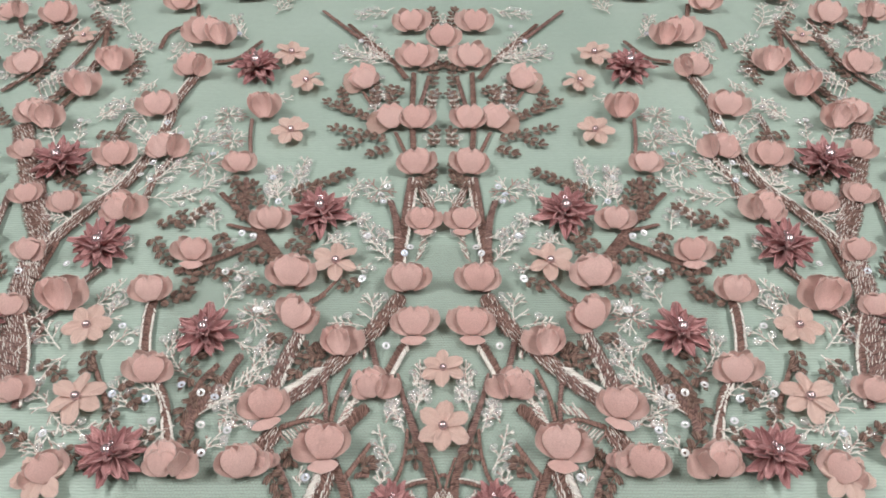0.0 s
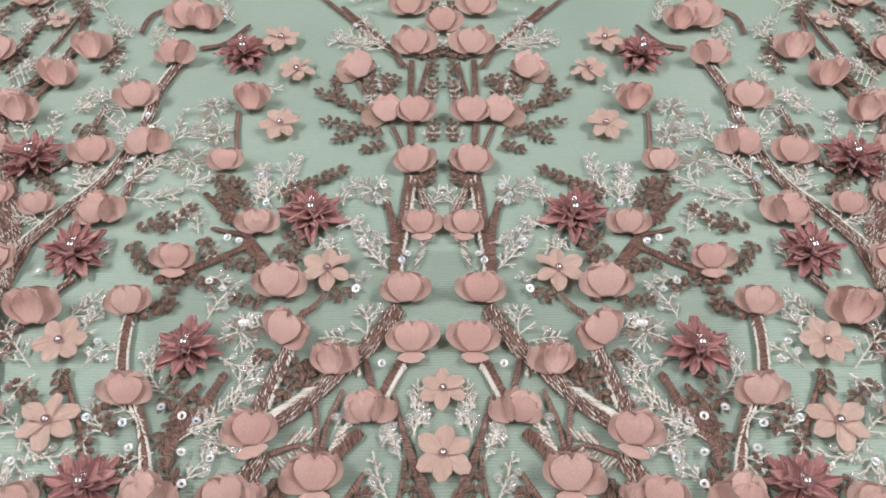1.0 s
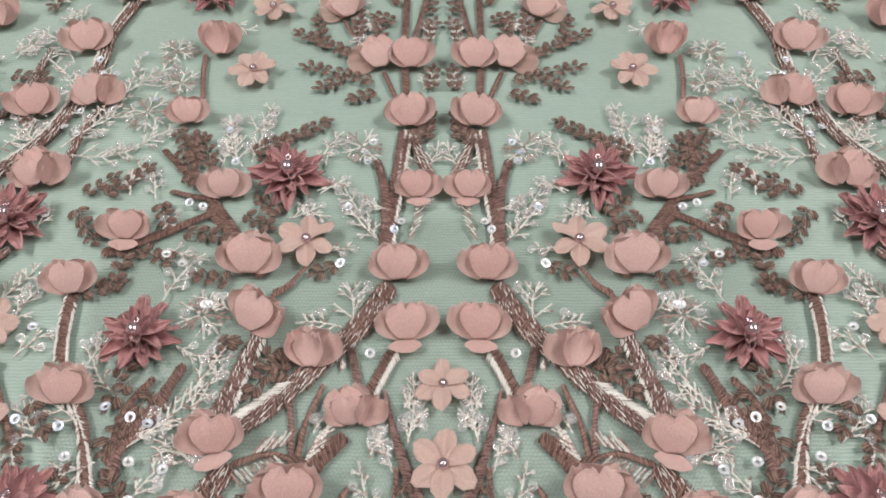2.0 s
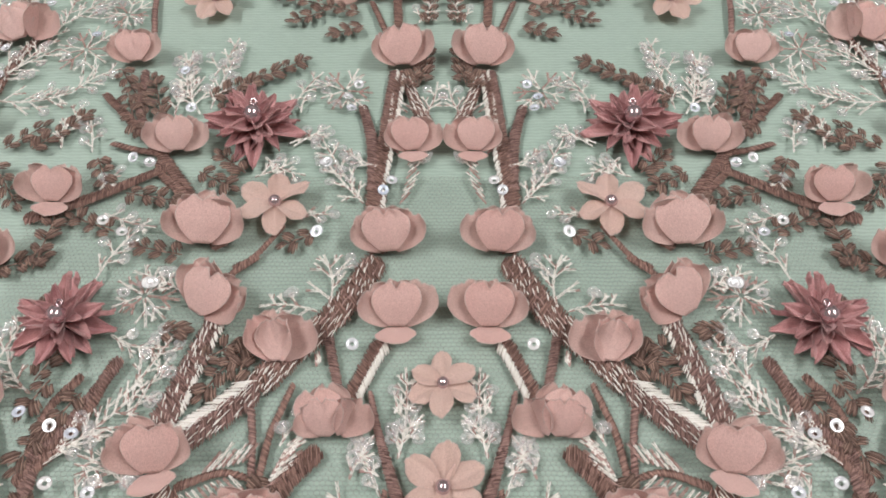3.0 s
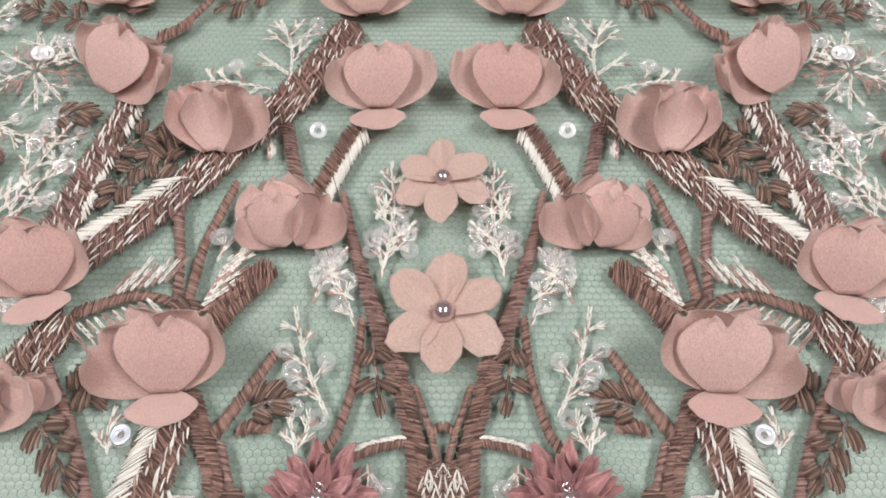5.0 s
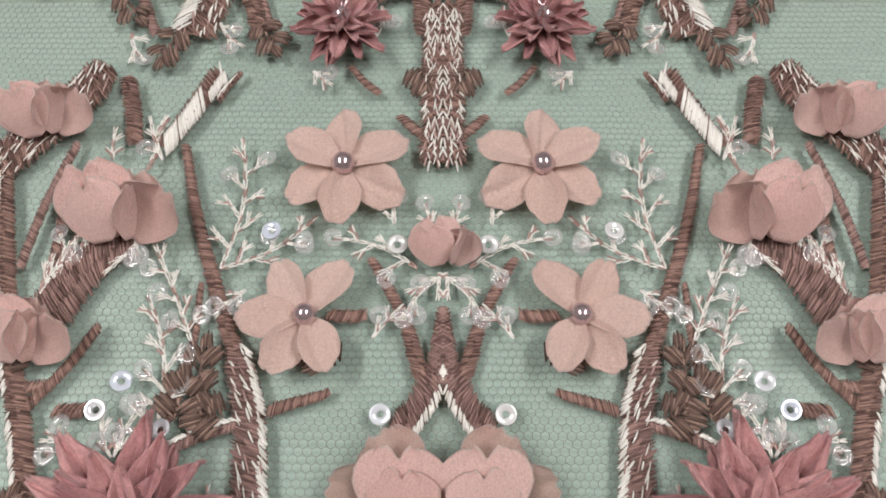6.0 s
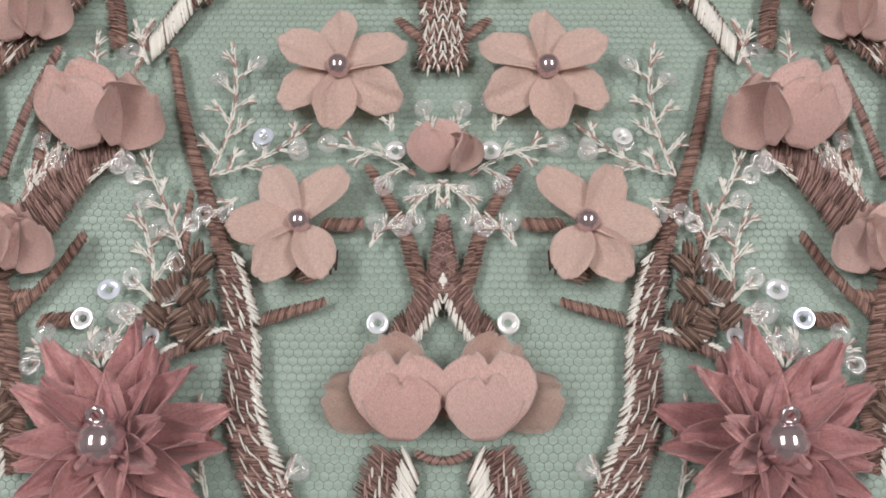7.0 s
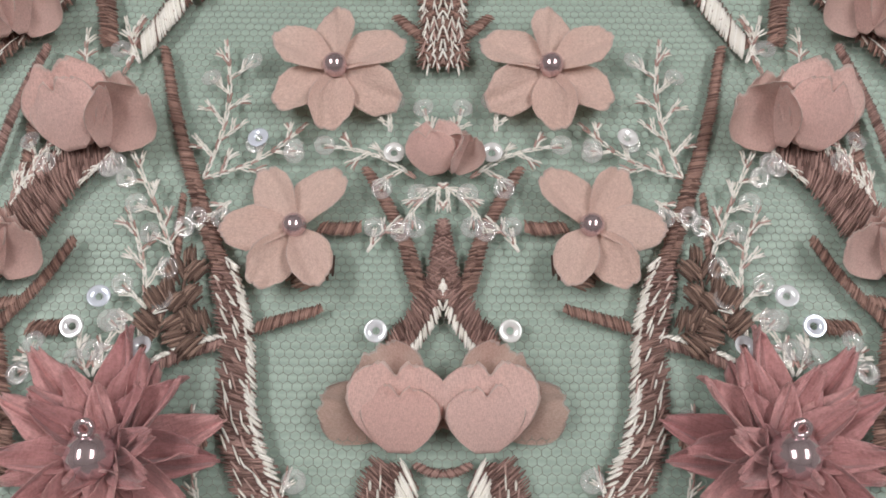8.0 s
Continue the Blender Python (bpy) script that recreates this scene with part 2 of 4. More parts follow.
def ring_mesh(name, material, outer, inner, thick, dish=0.0, seg=20):
    """A washer with rounded edges, slightly dished."""
    if name in SHARED:
        return SHARED[name]
    profile = [(inner, 0.25), (inner + 0.1 * (outer - inner), 1), (outer - 0.12 * (outer - inner), 1), (outer, 0.3),
               (outer, -0.3), (outer - 0.12 * (outer - inner), -1), (inner + 0.1 * (outer - inner), -1), (inner, -0.25)]
    s = Shape()
    for a in range(seg):
        c, d = math.cos(2 * math.pi * a / seg), math.sin(2 * math.pi * a / seg)
        for r, h in profile:
            s.v.append(Vector((r * c, r * d, h * thick / 2 + dish * (r / outer) ** 2)))
    m = len(profile)
    for a in range(seg):
        b = (a + 1) % seg
        for q in range(m):
            w = (q + 1) % m
            s.f.append((a * m + q, b * m + q, b * m + w, a * m + w))
    SHARED[name] = s.mesh(name, material)
    return SHARED[name]


# ---- the room and the table ----
def slab(name, lo, hi, material, label, category, kind="structure"):
    s = Shape()
    s.box(lo, hi)
    return tagged(new(name, s.mesh(name, material, False)), label, category, "", kind)


slab("floor", (-2.2, -2.0, -0.86), (2.2, 2.6, -0.78), "floor_tile", "grey tiled shop floor under the table", "floor")
# walls out of view, added to close the room and limit its bounce
slab("wall_north", (-2.2, 2.6, -0.78), (2.2, 2.7, 1.82), "unseen_wall_paint", "unseen plain warm grey wall added to hold down bounced light", "wall")
slab("wall_south", (-2.2, -2.1, -0.78), (2.2, -2.0, 1.82), "unseen_wall_paint", "unseen plain warm grey wall added to hold down bounced light", "wall")
slab("wall_west", (-2.3, -2.1, -0.78), (-2.2, 2.7, 1.82), "unseen_wall_paint", "unseen plain warm grey wall added to hold down bounced light", "wall")
slab("wall_east", (2.2, -2.1, -0.78), (2.3, 2.7, 1.82), "unseen_wall_paint", "unseen plain warm grey wall added to hold down bounced light", "wall")
slab("ceiling", (-2.3, -2.1, 1.82), (2.3, 2.7, 1.9), "ceiling_paint", "plain pale grey painted ceiling", "ceiling")


def lamp_panel(x):
    ob = new("ceiling_light")
    ob.matrix_basis = pose(x, 0.06, 1.82)
    tagged(ob, "flat white rectangular lamp panel under the ceiling", "ceiling light", "ceiling lamps")
    s = Shape()
    s.box((-0.2, -0.62, -0.06), (0.2, 0.62, 0.0))
    part("housing", s.mesh("housing", "ceiling_paint", False), ob)
    s = Shape()
    s.box((-0.17, -0.58, -0.068), (0.17, 0.58, -0.062))
    part("diffuser", s.mesh("diffuser", "lamp_panel", False), ob, None, "glowing white diffuser")


lamp_panel(-0.95)
lamp_panel(0.95)


def table():
    ob = new("display_table")
    ob.matrix_basis = pose(0, 0.25, -0.78)
    tagged(ob, "brown wooden display table under the mint cloth", "table")
    s = Shape()
    s.box((-0.85, -0.75, 0.74), (0.85, 0.75, 0.776))
    part("tabletop", s.mesh("tabletop", "table_wood", False), ob)
    s = Shape()
    s.box((-0.03, -0.03, 0), (0.03, 0.03, 0.738))
    leg = s.mesh("leg", "table_wood", False)
    for lx in (-0.78, 0.78):
        for ly in (-0.68, 0.68):
            part("leg", leg, ob, pose(lx, ly, 0))


table()


def backing_cloth():
    """The mint sheet: gently uneven, flat under the lace."""
    s = Shape()
    nx, ny = 150, 150
    for j in range(ny + 1):
        for i in range(nx + 1):
            x, y = -0.8 + 1.6 * i / nx, -0.45 + 1.4 * j / ny
            z = 0.0006 * noise.noise(Vector((x * 14, y * 9, 0))) - 0.0022
            s.v.append(Vector((x, y, z)))
    n = nx + 1
    for j in range(ny):
        for i in range(nx):
            a = j * n + i
            s.f.append((a, a + 1, a + n + 1, a + n))
    ob = new("backing_cloth", s.mesh("backing_cloth", "mint_cloth"))
    tagged(ob, "mint green coarse woven cloth spread flat on the table", "cloth")


backing_cloth()


def net():
    """Brown hexagonal tulle over the cloth, each mesh thread a small ridge."""
    cell = 1.4 * MM
    half, height = cell / 2, cell * 0.866
    edge = cell / math.sqrt(3)
    r, z = 0.046 * MM, 0.15 * MM
    verts, faces = [], []

    def bar(a, b):
        d = (b - a).normalized()
        side = Vector((-d.y, d.x, 0)) * r
        up = Vector((0, 0, r * 1.4))
        i = len(verts)
        verts.extend((a + side, a + up, a - side, b + side, b + up, b - side))
        faces.extend(((i, i + 1, i + 4, i + 3), (i + 1, i + 2, i + 5, i + 4)))

    for row in range(int(0.29 / height)):
        for col in range(int(0.25 / cell)):
            c = Vector((-0.125 + col * cell + (half if row % 2 else 0), -0.05 + row * height, z))
            c += Vector((noise.noise(c * 90), noise.noise(c * 90 + Vector((5, 5, 5))), 0)) * 0.5 * MM
            top = c + Vector((0, edge, 0))
            bar(top, c + Vector((half, edge / 2, 0)))
            bar(top, c + Vector((-half, edge / 2, 0)))
            bar(c + Vector((half, edge / 2, 0)), c + Vector((half, -edge / 2, 0)))
    me = bpy.data.meshes.new("tulle_net")
    me.from_pydata([tuple(p) for p in verts], [], faces)
    me.materials.append(MATS["net_thread"])
    tagged(new("tulle_net", me), "fine brown hexagonal tulle net lying over the mint cloth", "net", "", "stuff")


net()


# ---- embroidery ----
def spline(points, steps):
    """A smooth line through a few points."""
    p = [Vector((a, b, 0)) for a, b in points]
    p = [p[0] * 2 - p[1]] + p + [p[-1] * 2 - p[-2]]
    out = []
    for k in range(1, len(p) - 2):
        for q in range(steps):
            t = q / steps
            a, b, c, d = p[k - 1:k + 3]
            out.append(0.5 * (2 * b + (c - a) * t + (2 * a - 5 * b + 4 * c - d) * t * t + (3 * b - a - 3 * c + d) * t ** 3))
    out.append(p[-2])
    return out


def branch(w0, w1, style, *points):
    """A satin-stitched stem: rows of slanting stitches over a padded core."""
    line = spline([(x * MM, y * MM) for x, y in points], 12)
    length = sum((b - a).length for a, b in zip(line, line[1:]))
    ox, oy = line[0].x, line[0].y
    seed = int(abs(ox * 1e5) + abs(oy * 1e6))
    rnd = random.Random(seed)
    pale, broad = "f" in style, "w" in style
    kind = "brown stem with white stitches" if pale or "l" in style or "r" in style else "brown stem"
    words = {"brown stem": "brown satin-stitched branch embroidered on the net",
             "brown stem with white stitches": "brown embroidered branch flecked with cream stitches on net"}[kind]
    ob = thing("embroidered_branch", words, "embroidery", "embroidered branches", ox / MM, oy / MM)
    core, brown, white, dusty = Shape(), Shape(), Shape(), Shape()
    walked, at = [0.0], 0.0
    for a, b in zip(line, line[1:]):
        at += (b - a).length
        walked.append(at)

    def place(s):
        s = min(max(s, 0), length * 0.9999)
        k = max(i for i, q in enumerate(walked) if q <= s)
        k = min(k, len(line) - 2)
        f = (s - walked[k]) / max(walked[k + 1] - walked[k], 1e-9)
        d = (line[k + 1] - line[k]).normalized()
        return line[k] + (line[k + 1] - line[k]) * f - Vector((ox, oy, 0)), d, Vector((-d.y, d.x, 0))

    wmax = max(w0, w1) * MM

    def wide_at(q):
        w = (w0 + (w1 - w0) * q / length) * MM
        end = min(q, length - q) / w
        return w * min(1.0, 0.72 + 1.4 * end) * (1 + 0.09 * noise.noise(Vector((q * 260, seed * 0.37, 0))))

    lift = 0.45 * MM + 0.05 * wmax
    n = max(4, int(length / (1.6 * MM)))
    for i in range(n + 1):
        c, d, e = place(length * i / n)
        w = wide_at(length * i / n) * 0.46
        for q, h in ((-1, 0.05), (-0.6, 0.8), (0, 1), (0.6, 0.8), (1, 0.05)):
            core.v.append(c + e * (w * q) + Vector((0, 0, lift * h * 0.6)))
    for i in range(n):
        for q in range(4):
            a = i * 5 + q
            core.f.append((a, a + 5, a + 6, a + 1))
    step = 0.31 * MM
    count = int(length / step)
    white_edge = 1 if "l" in style else -1 if "r" in style else 0

    def high(q):
        return lift * max(0.1, 1 - (2 * q) ** 2 * 0.9)

    def lay(shape, c, d, e, w, lo, hi, slant, r, extra=0.0):
        """A stitch across the stem from lo to hi of its width."""
        a = c + e * (w * lo) - d * (slant * (hi - lo) * w * 0.5)
        b = c + e * (w * hi) + d * (slant * (hi - lo) * w * 0.5)
        a.z, b.z = high(lo) + extra, high(hi) + extra
        shape.strand(a, b, r, 0.12 * MM + 0.05 * (hi - lo) * w)

    bands = 3 if style == "pp" else 1
    for i in range(count):
        s = i * step + rnd.uniform(-0.12, 0.12) * MM
        c, d, e = place(s)
        w = wide_at(s)
        slant = 0.5 + 0.25 * noise.noise(Vector((s * 200, seed * 0.1, 1)))
        pieces = 1 if w < 2.4 * MM else 2 if w < 5 * MM else 3
        for band in range(bands):
            left, right = -0.5 + band / bands, -0.5 + (band + 1) / bands
            cuts = [left - rnd.uniform(-0.05, 0.09)]
            parts = pieces if bands == 1 else 1
            for q in range(1, parts):
                cuts.append(left + (right - left) * (q / parts + rnd.uniform(-0.16, 0.16)))
            cuts.append(right + rnd.uniform(-0.05, 0.09))
            for lo, hi in zip(cuts, cuts[1:]):
                lay(brown, c, d, e, w, lo - 0.03, hi + 0.03, slant, rnd.uniform(0.14, 0.19) * MM, rnd.uniform(-0.06, 0.1) * MM)
        if white_edge and noise.noise(Vector((s * 120, seed * 0.3, 4))) > (-0.7 if broad else -0.35) and rnd.random() < (0.95 if broad else 0.75):
            share = (0.36 if w > 4 * MM else 0.85) if broad else min(0.5, 0.65 * MM / w + 0.08)
            lo, hi = 0.52 - share + rnd.uniform(-0.06, 0.06), 0.54 + rnd.uniform(-0.04, 0.08)
            lo, hi = (lo, hi) if white_edge > 0 else (-hi, -lo)
            lay(white, c, d, e, w, lo, hi, 1.1 * white_edge, rnd.uniform(0.17, 0.24) * MM, 0.3 * MM)
        if pale and i % 3 == 0:
            rows_across = max(1, round(w / (1.5 * MM)))
            for q in range(rows_across):
                if rnd.random() > 0.60 + 0.45 * noise.noise(Vector((s * 90, q * 2.3, seed * 0.7))):
                    continue
                u = (q + 0.5) / rows_across - 0.5 + rnd.uniform(-0.05, 0.05)
                f = c + e * (w * u)
                g = f + d * rnd.uniform(1.1, 3.0) * MM + e * rnd.uniform(0.2, 1.0) * MM
                f.z = g.z = high(u) + 0.36 * MM
                (dusty if rnd.random() < 0.3 else white).strand(f, g, rnd.uniform(0.12, 0.22) * MM, 0.15 * MM)
    main = "brown_thread" if seed % 3 else "rose_brown_thread"
    part("padding", core.mesh("padding", main), ob)
    part("brown_stitches", brown.mesh("brown_stitches", main), ob)
    if white.v:
        part("cream_stitches", white.mesh("cream_stitches", "cream_thread"), ob, None, "cream slanting stitches")
    if dusty.v:
        part("dusty_stitches", dusty.mesh("dusty_stitches", "pink_thread"), ob, None, "dusty pink slanting stitches")


def leaf_meshes():
    out = []
    for k in range(4):
        rnd = random.Random(40 + k)
        s = Shape()
        for q in range(9):
            u = (q - 4) / 4.4
            w = 0.5 - 0.2 * abs(u) ** 1.5
            lean = rnd.uniform(-0.05, 0.05)
            s.strand((u * 0.26 - lean, -w + rnd.uniform(-0.09, 0.09), 0.05), (u * 0.26 + lean, w + rnd.uniform(-0.09, 0.09), 0.05),
                     rnd.uniform(0.036, 0.048), 0.13 * (1 - u * u * 0.7) + rnd.uniform(-0.03, 0.03), 0.9, 0.8)
        out.append(s.mesh("leaf", "leaf_thread"))
    return out


LEAVES = leaf_meshes()


def leaf_spray(x0, y0, x1, y1, width):
    """A spray of short brown satin leaves in pairs along a fine stem."""
    length = math.hypot(x1 - x0, y1 - y0)
    turn = math.degrees(math.atan2(x1 - x0, y1 - y0))
    ob = thing("leaf_spray", "spray of short brown satin-stitched leaves on the net", "embroidery", "leaf sprays", x0, y0, 0, turn)
    rnd = random.Random(int(abs(x0 * 31 + y0 * 17)))
    s = Shape()
    n = max(3, int(length / 1.4))
    for i in range(n):
        s.strand((rnd.uniform(-0.15, 0.15) * MM, length * MM * i / n, 0.3 * MM), (rnd.uniform(-0.15, 0.15) * MM, length * MM * (i + 1.2) / n, 0.3 * MM), 0.3 * MM, 0.1 * MM)
    part("stem", s.mesh("stem", "leaf_thread"), ob)
    pairs = max(2, round(length / 4.5))
    for i in range(pairs):
        f = (i + 0.3) / pairs
        reach = width * 0.5 * (1.0 - 0.5 * f)
        rings = max(1, round(reach / 4.6))
        for side in (-1, 1):
            for q in range(rings):
                a = side * (48 + rnd.uniform(-16, 16))
                d = 2.5 + q * 3.6 * rnd.uniform(0.9, 1.15)
                px = math.sin(radians(a)) * d
                py = length * f + math.cos(radians(a)) * d * 0.8
                size = rnd.uniform(3.6, 5.0) * MM
                part("leaf", LEAVES[rnd.randrange(4)], ob,
                     pose(px * MM, py * MM, rnd.uniform(0.2, 0.8) * MM, rnd.uniform(-8, 14), 0, -a * rnd.uniform(0.6, 1.2)) @ Matrix.Diagonal((size * 1.2, size, size, 1)))
    part("leaf", LEAVES[0], ob, pose(0, (length + 1) * MM, 0.4 * MM, 0, 0, rnd.uniform(-20, 20)) @ Matrix.Scale(3.8 * MM, 4))


CLEAR = ring_mesh("clear_sequin", "clear_plastic", 1.75 * MM, 0.5 * MM, 0.35 * MM, 0.3 * MM)


def chain(shape, pale, a, b, rnd):
    """A run of chain stitches from a to b: pairs of links, now and then a dusty one."""
    d = b - a
    n = max(1, round(d.length / (1.5 * MM)))
    side = Vector((-d.y, d.x, 0)).normalized()
    for i in range(n):
        p, q = a + d * (i / n), a + d * ((i + 1.15) / n)
        p.z = q.z = 0.45 * MM
        wide = rnd.uniform(0.2, 0.36) * MM
        for k in (-1, 1):
            target = pale if rnd.random() < 0.2 else shape
            target.strand(p + side * wide * k * 0.4, q + side * wide * k, rnd.uniform(0.15, 0.22) * MM, 0.25 * MM)


def fern(x0, y0, x1, y1, spread):
    """A cream chain-stitch sprig with forked twigs, clear sequins at some tips."""
    length = math.hypot(x1 - x0, y1 - y0)
    turn = math.degrees(math.atan2(x1 - x0, y1 - y0))
    ob = thing("thread_sprig", "cream chain-stitched sprig with forked twigs on the net", "embroidery", "thread sprigs", x0, y0, 0, turn)
    rnd = random.Random(int(abs(x0 * 13 + y0 * 7)))
    cream, pink = Shape(), Shape()
    bend = rnd.uniform(-0.12, 0.12) * length

    def at(f):
        return Vector((bend * math.sin(f * math.pi), length * f, 0)) * MM
    steps = 5
    for i in range(steps):
        chain(cream, pink, at(i / steps), at((i + 1) / steps), rnd)
    tips = [at(1)]
    twigs = max(2, int(length / 3.6))
    for i in range(twigs):
        f = 0.15 + 0.78 * i / twigs
        side = 1 if i % 2 else -1
        for s in ((side, -side) if rnd.random() < 0.35 else (side,)):
            reach = min(spread * 0.5 * (1.1 - 0.6 * f) * rnd.uniform(0.75, 1.2) + 1.2, 0.8 * length)
            a = radians(s * rnd.uniform(32, 52))
            p = at(f)
            q = p + Vector((math.sin(a), math.cos(a), 0)) * reach * MM
            chain(cream, pink, p, q, rnd)
            tips.append(q)
            if reach > 3:
                m = p + (q - p) * rnd.uniform(0.4, 0.6)
                a2 = a + radians(rnd.choice((-1, 1)) * rnd.uniform(30, 45))
                q2 = m + Vector((math.sin(a2), math.cos(a2), 0)) * reach * 0.45 * MM
                chain(cream, pink, m, q2, rnd)
                tips.append(q2)
    part("cream_chain", cream.mesh("cream_chain", "cream_thread"), ob)
    if pink.v:
        part("dusty_chain", pink.mesh("dusty_chain", "pink_thread"), ob, None, "dusty pink chain stitches")
    for q in tips:
        if rnd.random() < 0.26:
            part("clear_sequin", CLEAR, ob, Matrix.Translation(q + Vector((0, 0, 0.75 * MM))) @ pose(0, 0, 0, rnd.uniform(-15, 15), rnd.uniform(-15, 15)), "small clear round sequin")


def thread_burst(x, y, r):
    """A star of short cream and dusty twigs round a tuft."""
    ob = thing("thread_star", "star of cream and dusty pink thread twigs on net", "embroidery", "thread stars", x, y)
    rnd = random.Random(int(abs(x * 11 + y * 3)))
    cream, pink = Shape(), Shape()
    for k in range(9):
        a = 2 * math.pi * k / 9 + rnd.uniform(-0.2, 0.2)
        reach = r * rnd.uniform(0.7, 1.05) * MM
        d = Vector((math.cos(a), math.sin(a), 0))
        one = cream if k % 3 else pink
        chain(one, pink, d * 0.8 * MM, d * reach, rnd)
        for s in (-1, 1):
            e = Vector((math.cos(a + s * 0.7), math.sin(a + s * 0.7), 0))
            chain(one, pink, d * reach * 0.5, d * reach * 0.5 + e * reach * 0.42, rnd)
    part("cream_chain", cream.mesh("cream_chain", "cream_thread"), ob)
    part("dusty_chain", pink.mesh("dusty_chain", "pink_thread"), ob, None, "dusty pink chain stitches")
    for k in range(3):
        a = rnd.uniform(0, 6.28)
        part("clear_sequin", CLEAR, ob, pose(math.cos(a) * r * 0.6 * MM, math.sin(a) * r * 0.6 * MM, 0.8 * MM, rnd.uniform(-15, 15), 10), "small clear round sequin")


def fringe(x0, y0, x1, y1, dx, dy, count):
    """Loose parallel cream stitches standing off a stem like feather barbs."""
    ob = thing("feather_stitch", "row of slanting cream feather stitches beside a stem", "embroidery", "feather stitches", x0, y0)
    rnd = random.Random(int(abs(x0 * 5 + y0 * 29)))
    cream, pink = Shape(), Shape()
    for i in range(count + 2):
        f = i / (count + 2)
        p = Vector(((x1 - x0) * f, (y1 - y0) * f, 0.3)) * MM
        k = rnd.uniform(0.6, 1.1)
        q = p + Vector((dx * k + rnd.uniform(-0.5, 0.5), dy * k, 0)) * MM
        chain(cream if i % 4 else pink, pink, p, q, rnd)
    part("cream_chain", cream.mesh("cream_chain", "cream_thread"), ob)
    if pink.v:
        part("dusty_chain", pink.mesh("dusty_chain", "pink_thread"), ob, None, "dusty pink chain stitches")


SEQUIN = ring_mesh("sequin", "sequin_white", 1.75 * MM, 0.56 * MM, 0.4 * MM, 0.45 * MM, 24)


def sequin(x, y):
    rnd = random.Random(int(abs(x * 91 + y * 57)))
    ob = new("sequin", SEQUIN)
    ob.matrix_basis = pose(x * MM, y * MM, 1.1 * MM, rnd.uniform(-16, 16), rnd.uniform(-16, 16))
    tagged(ob, "round pearly white sequin with a centre hole", "sequin", "white sequins")
    MIRRORED.append(ob)


# ---- flowers ----
def heart(k):
    """The upright front petal: heart-shaped, swelling a little towards the onlooker."""
    return petal("petal", "poppy_organza", 1.08, 0.15, 0.10, -0.07, 0.05, 0.022, 100 + k, 0.28, belly=-0.06, swell=0.85)


def back_petal(k):
    return petal("petal", "thin_organza", 1.02, 0.10, 0.10, 0.08, 0.07, 0.045, 200 + k, 0.28, belly=0.05, swell=0.9)


def side_petal(k):
    return petal("petal", "thin_organza", 1.04, 0.07, 0.10, 0.14, 0.14, 0.055, 230 + k, 0.28, belly=0.06, swell=0.9)


def narrow(k):
    """A half-furled petal, slim and hollow along its length."""
    return petal("petal", "poppy_organza", 0.76, 0.06, 0.12, 0.16, 0.05, 0.035, 300 + k, 0.28, belly=0.05, swell=1.0)


def lip_petal(k):
    return petal("petal", "poppy_organza", 2.0, 0.0, 0.40, 0.03, 0.10, 0.04, 330 + k, 0.42, belly=-0.06)


def sheer(k):
    return petal("petal", "sheer_organza", 1.0, 0.03, 0.10, 0.06, 0.03, 0.03, 400 + k, 0.35, belly=0.04, swell=0.9)


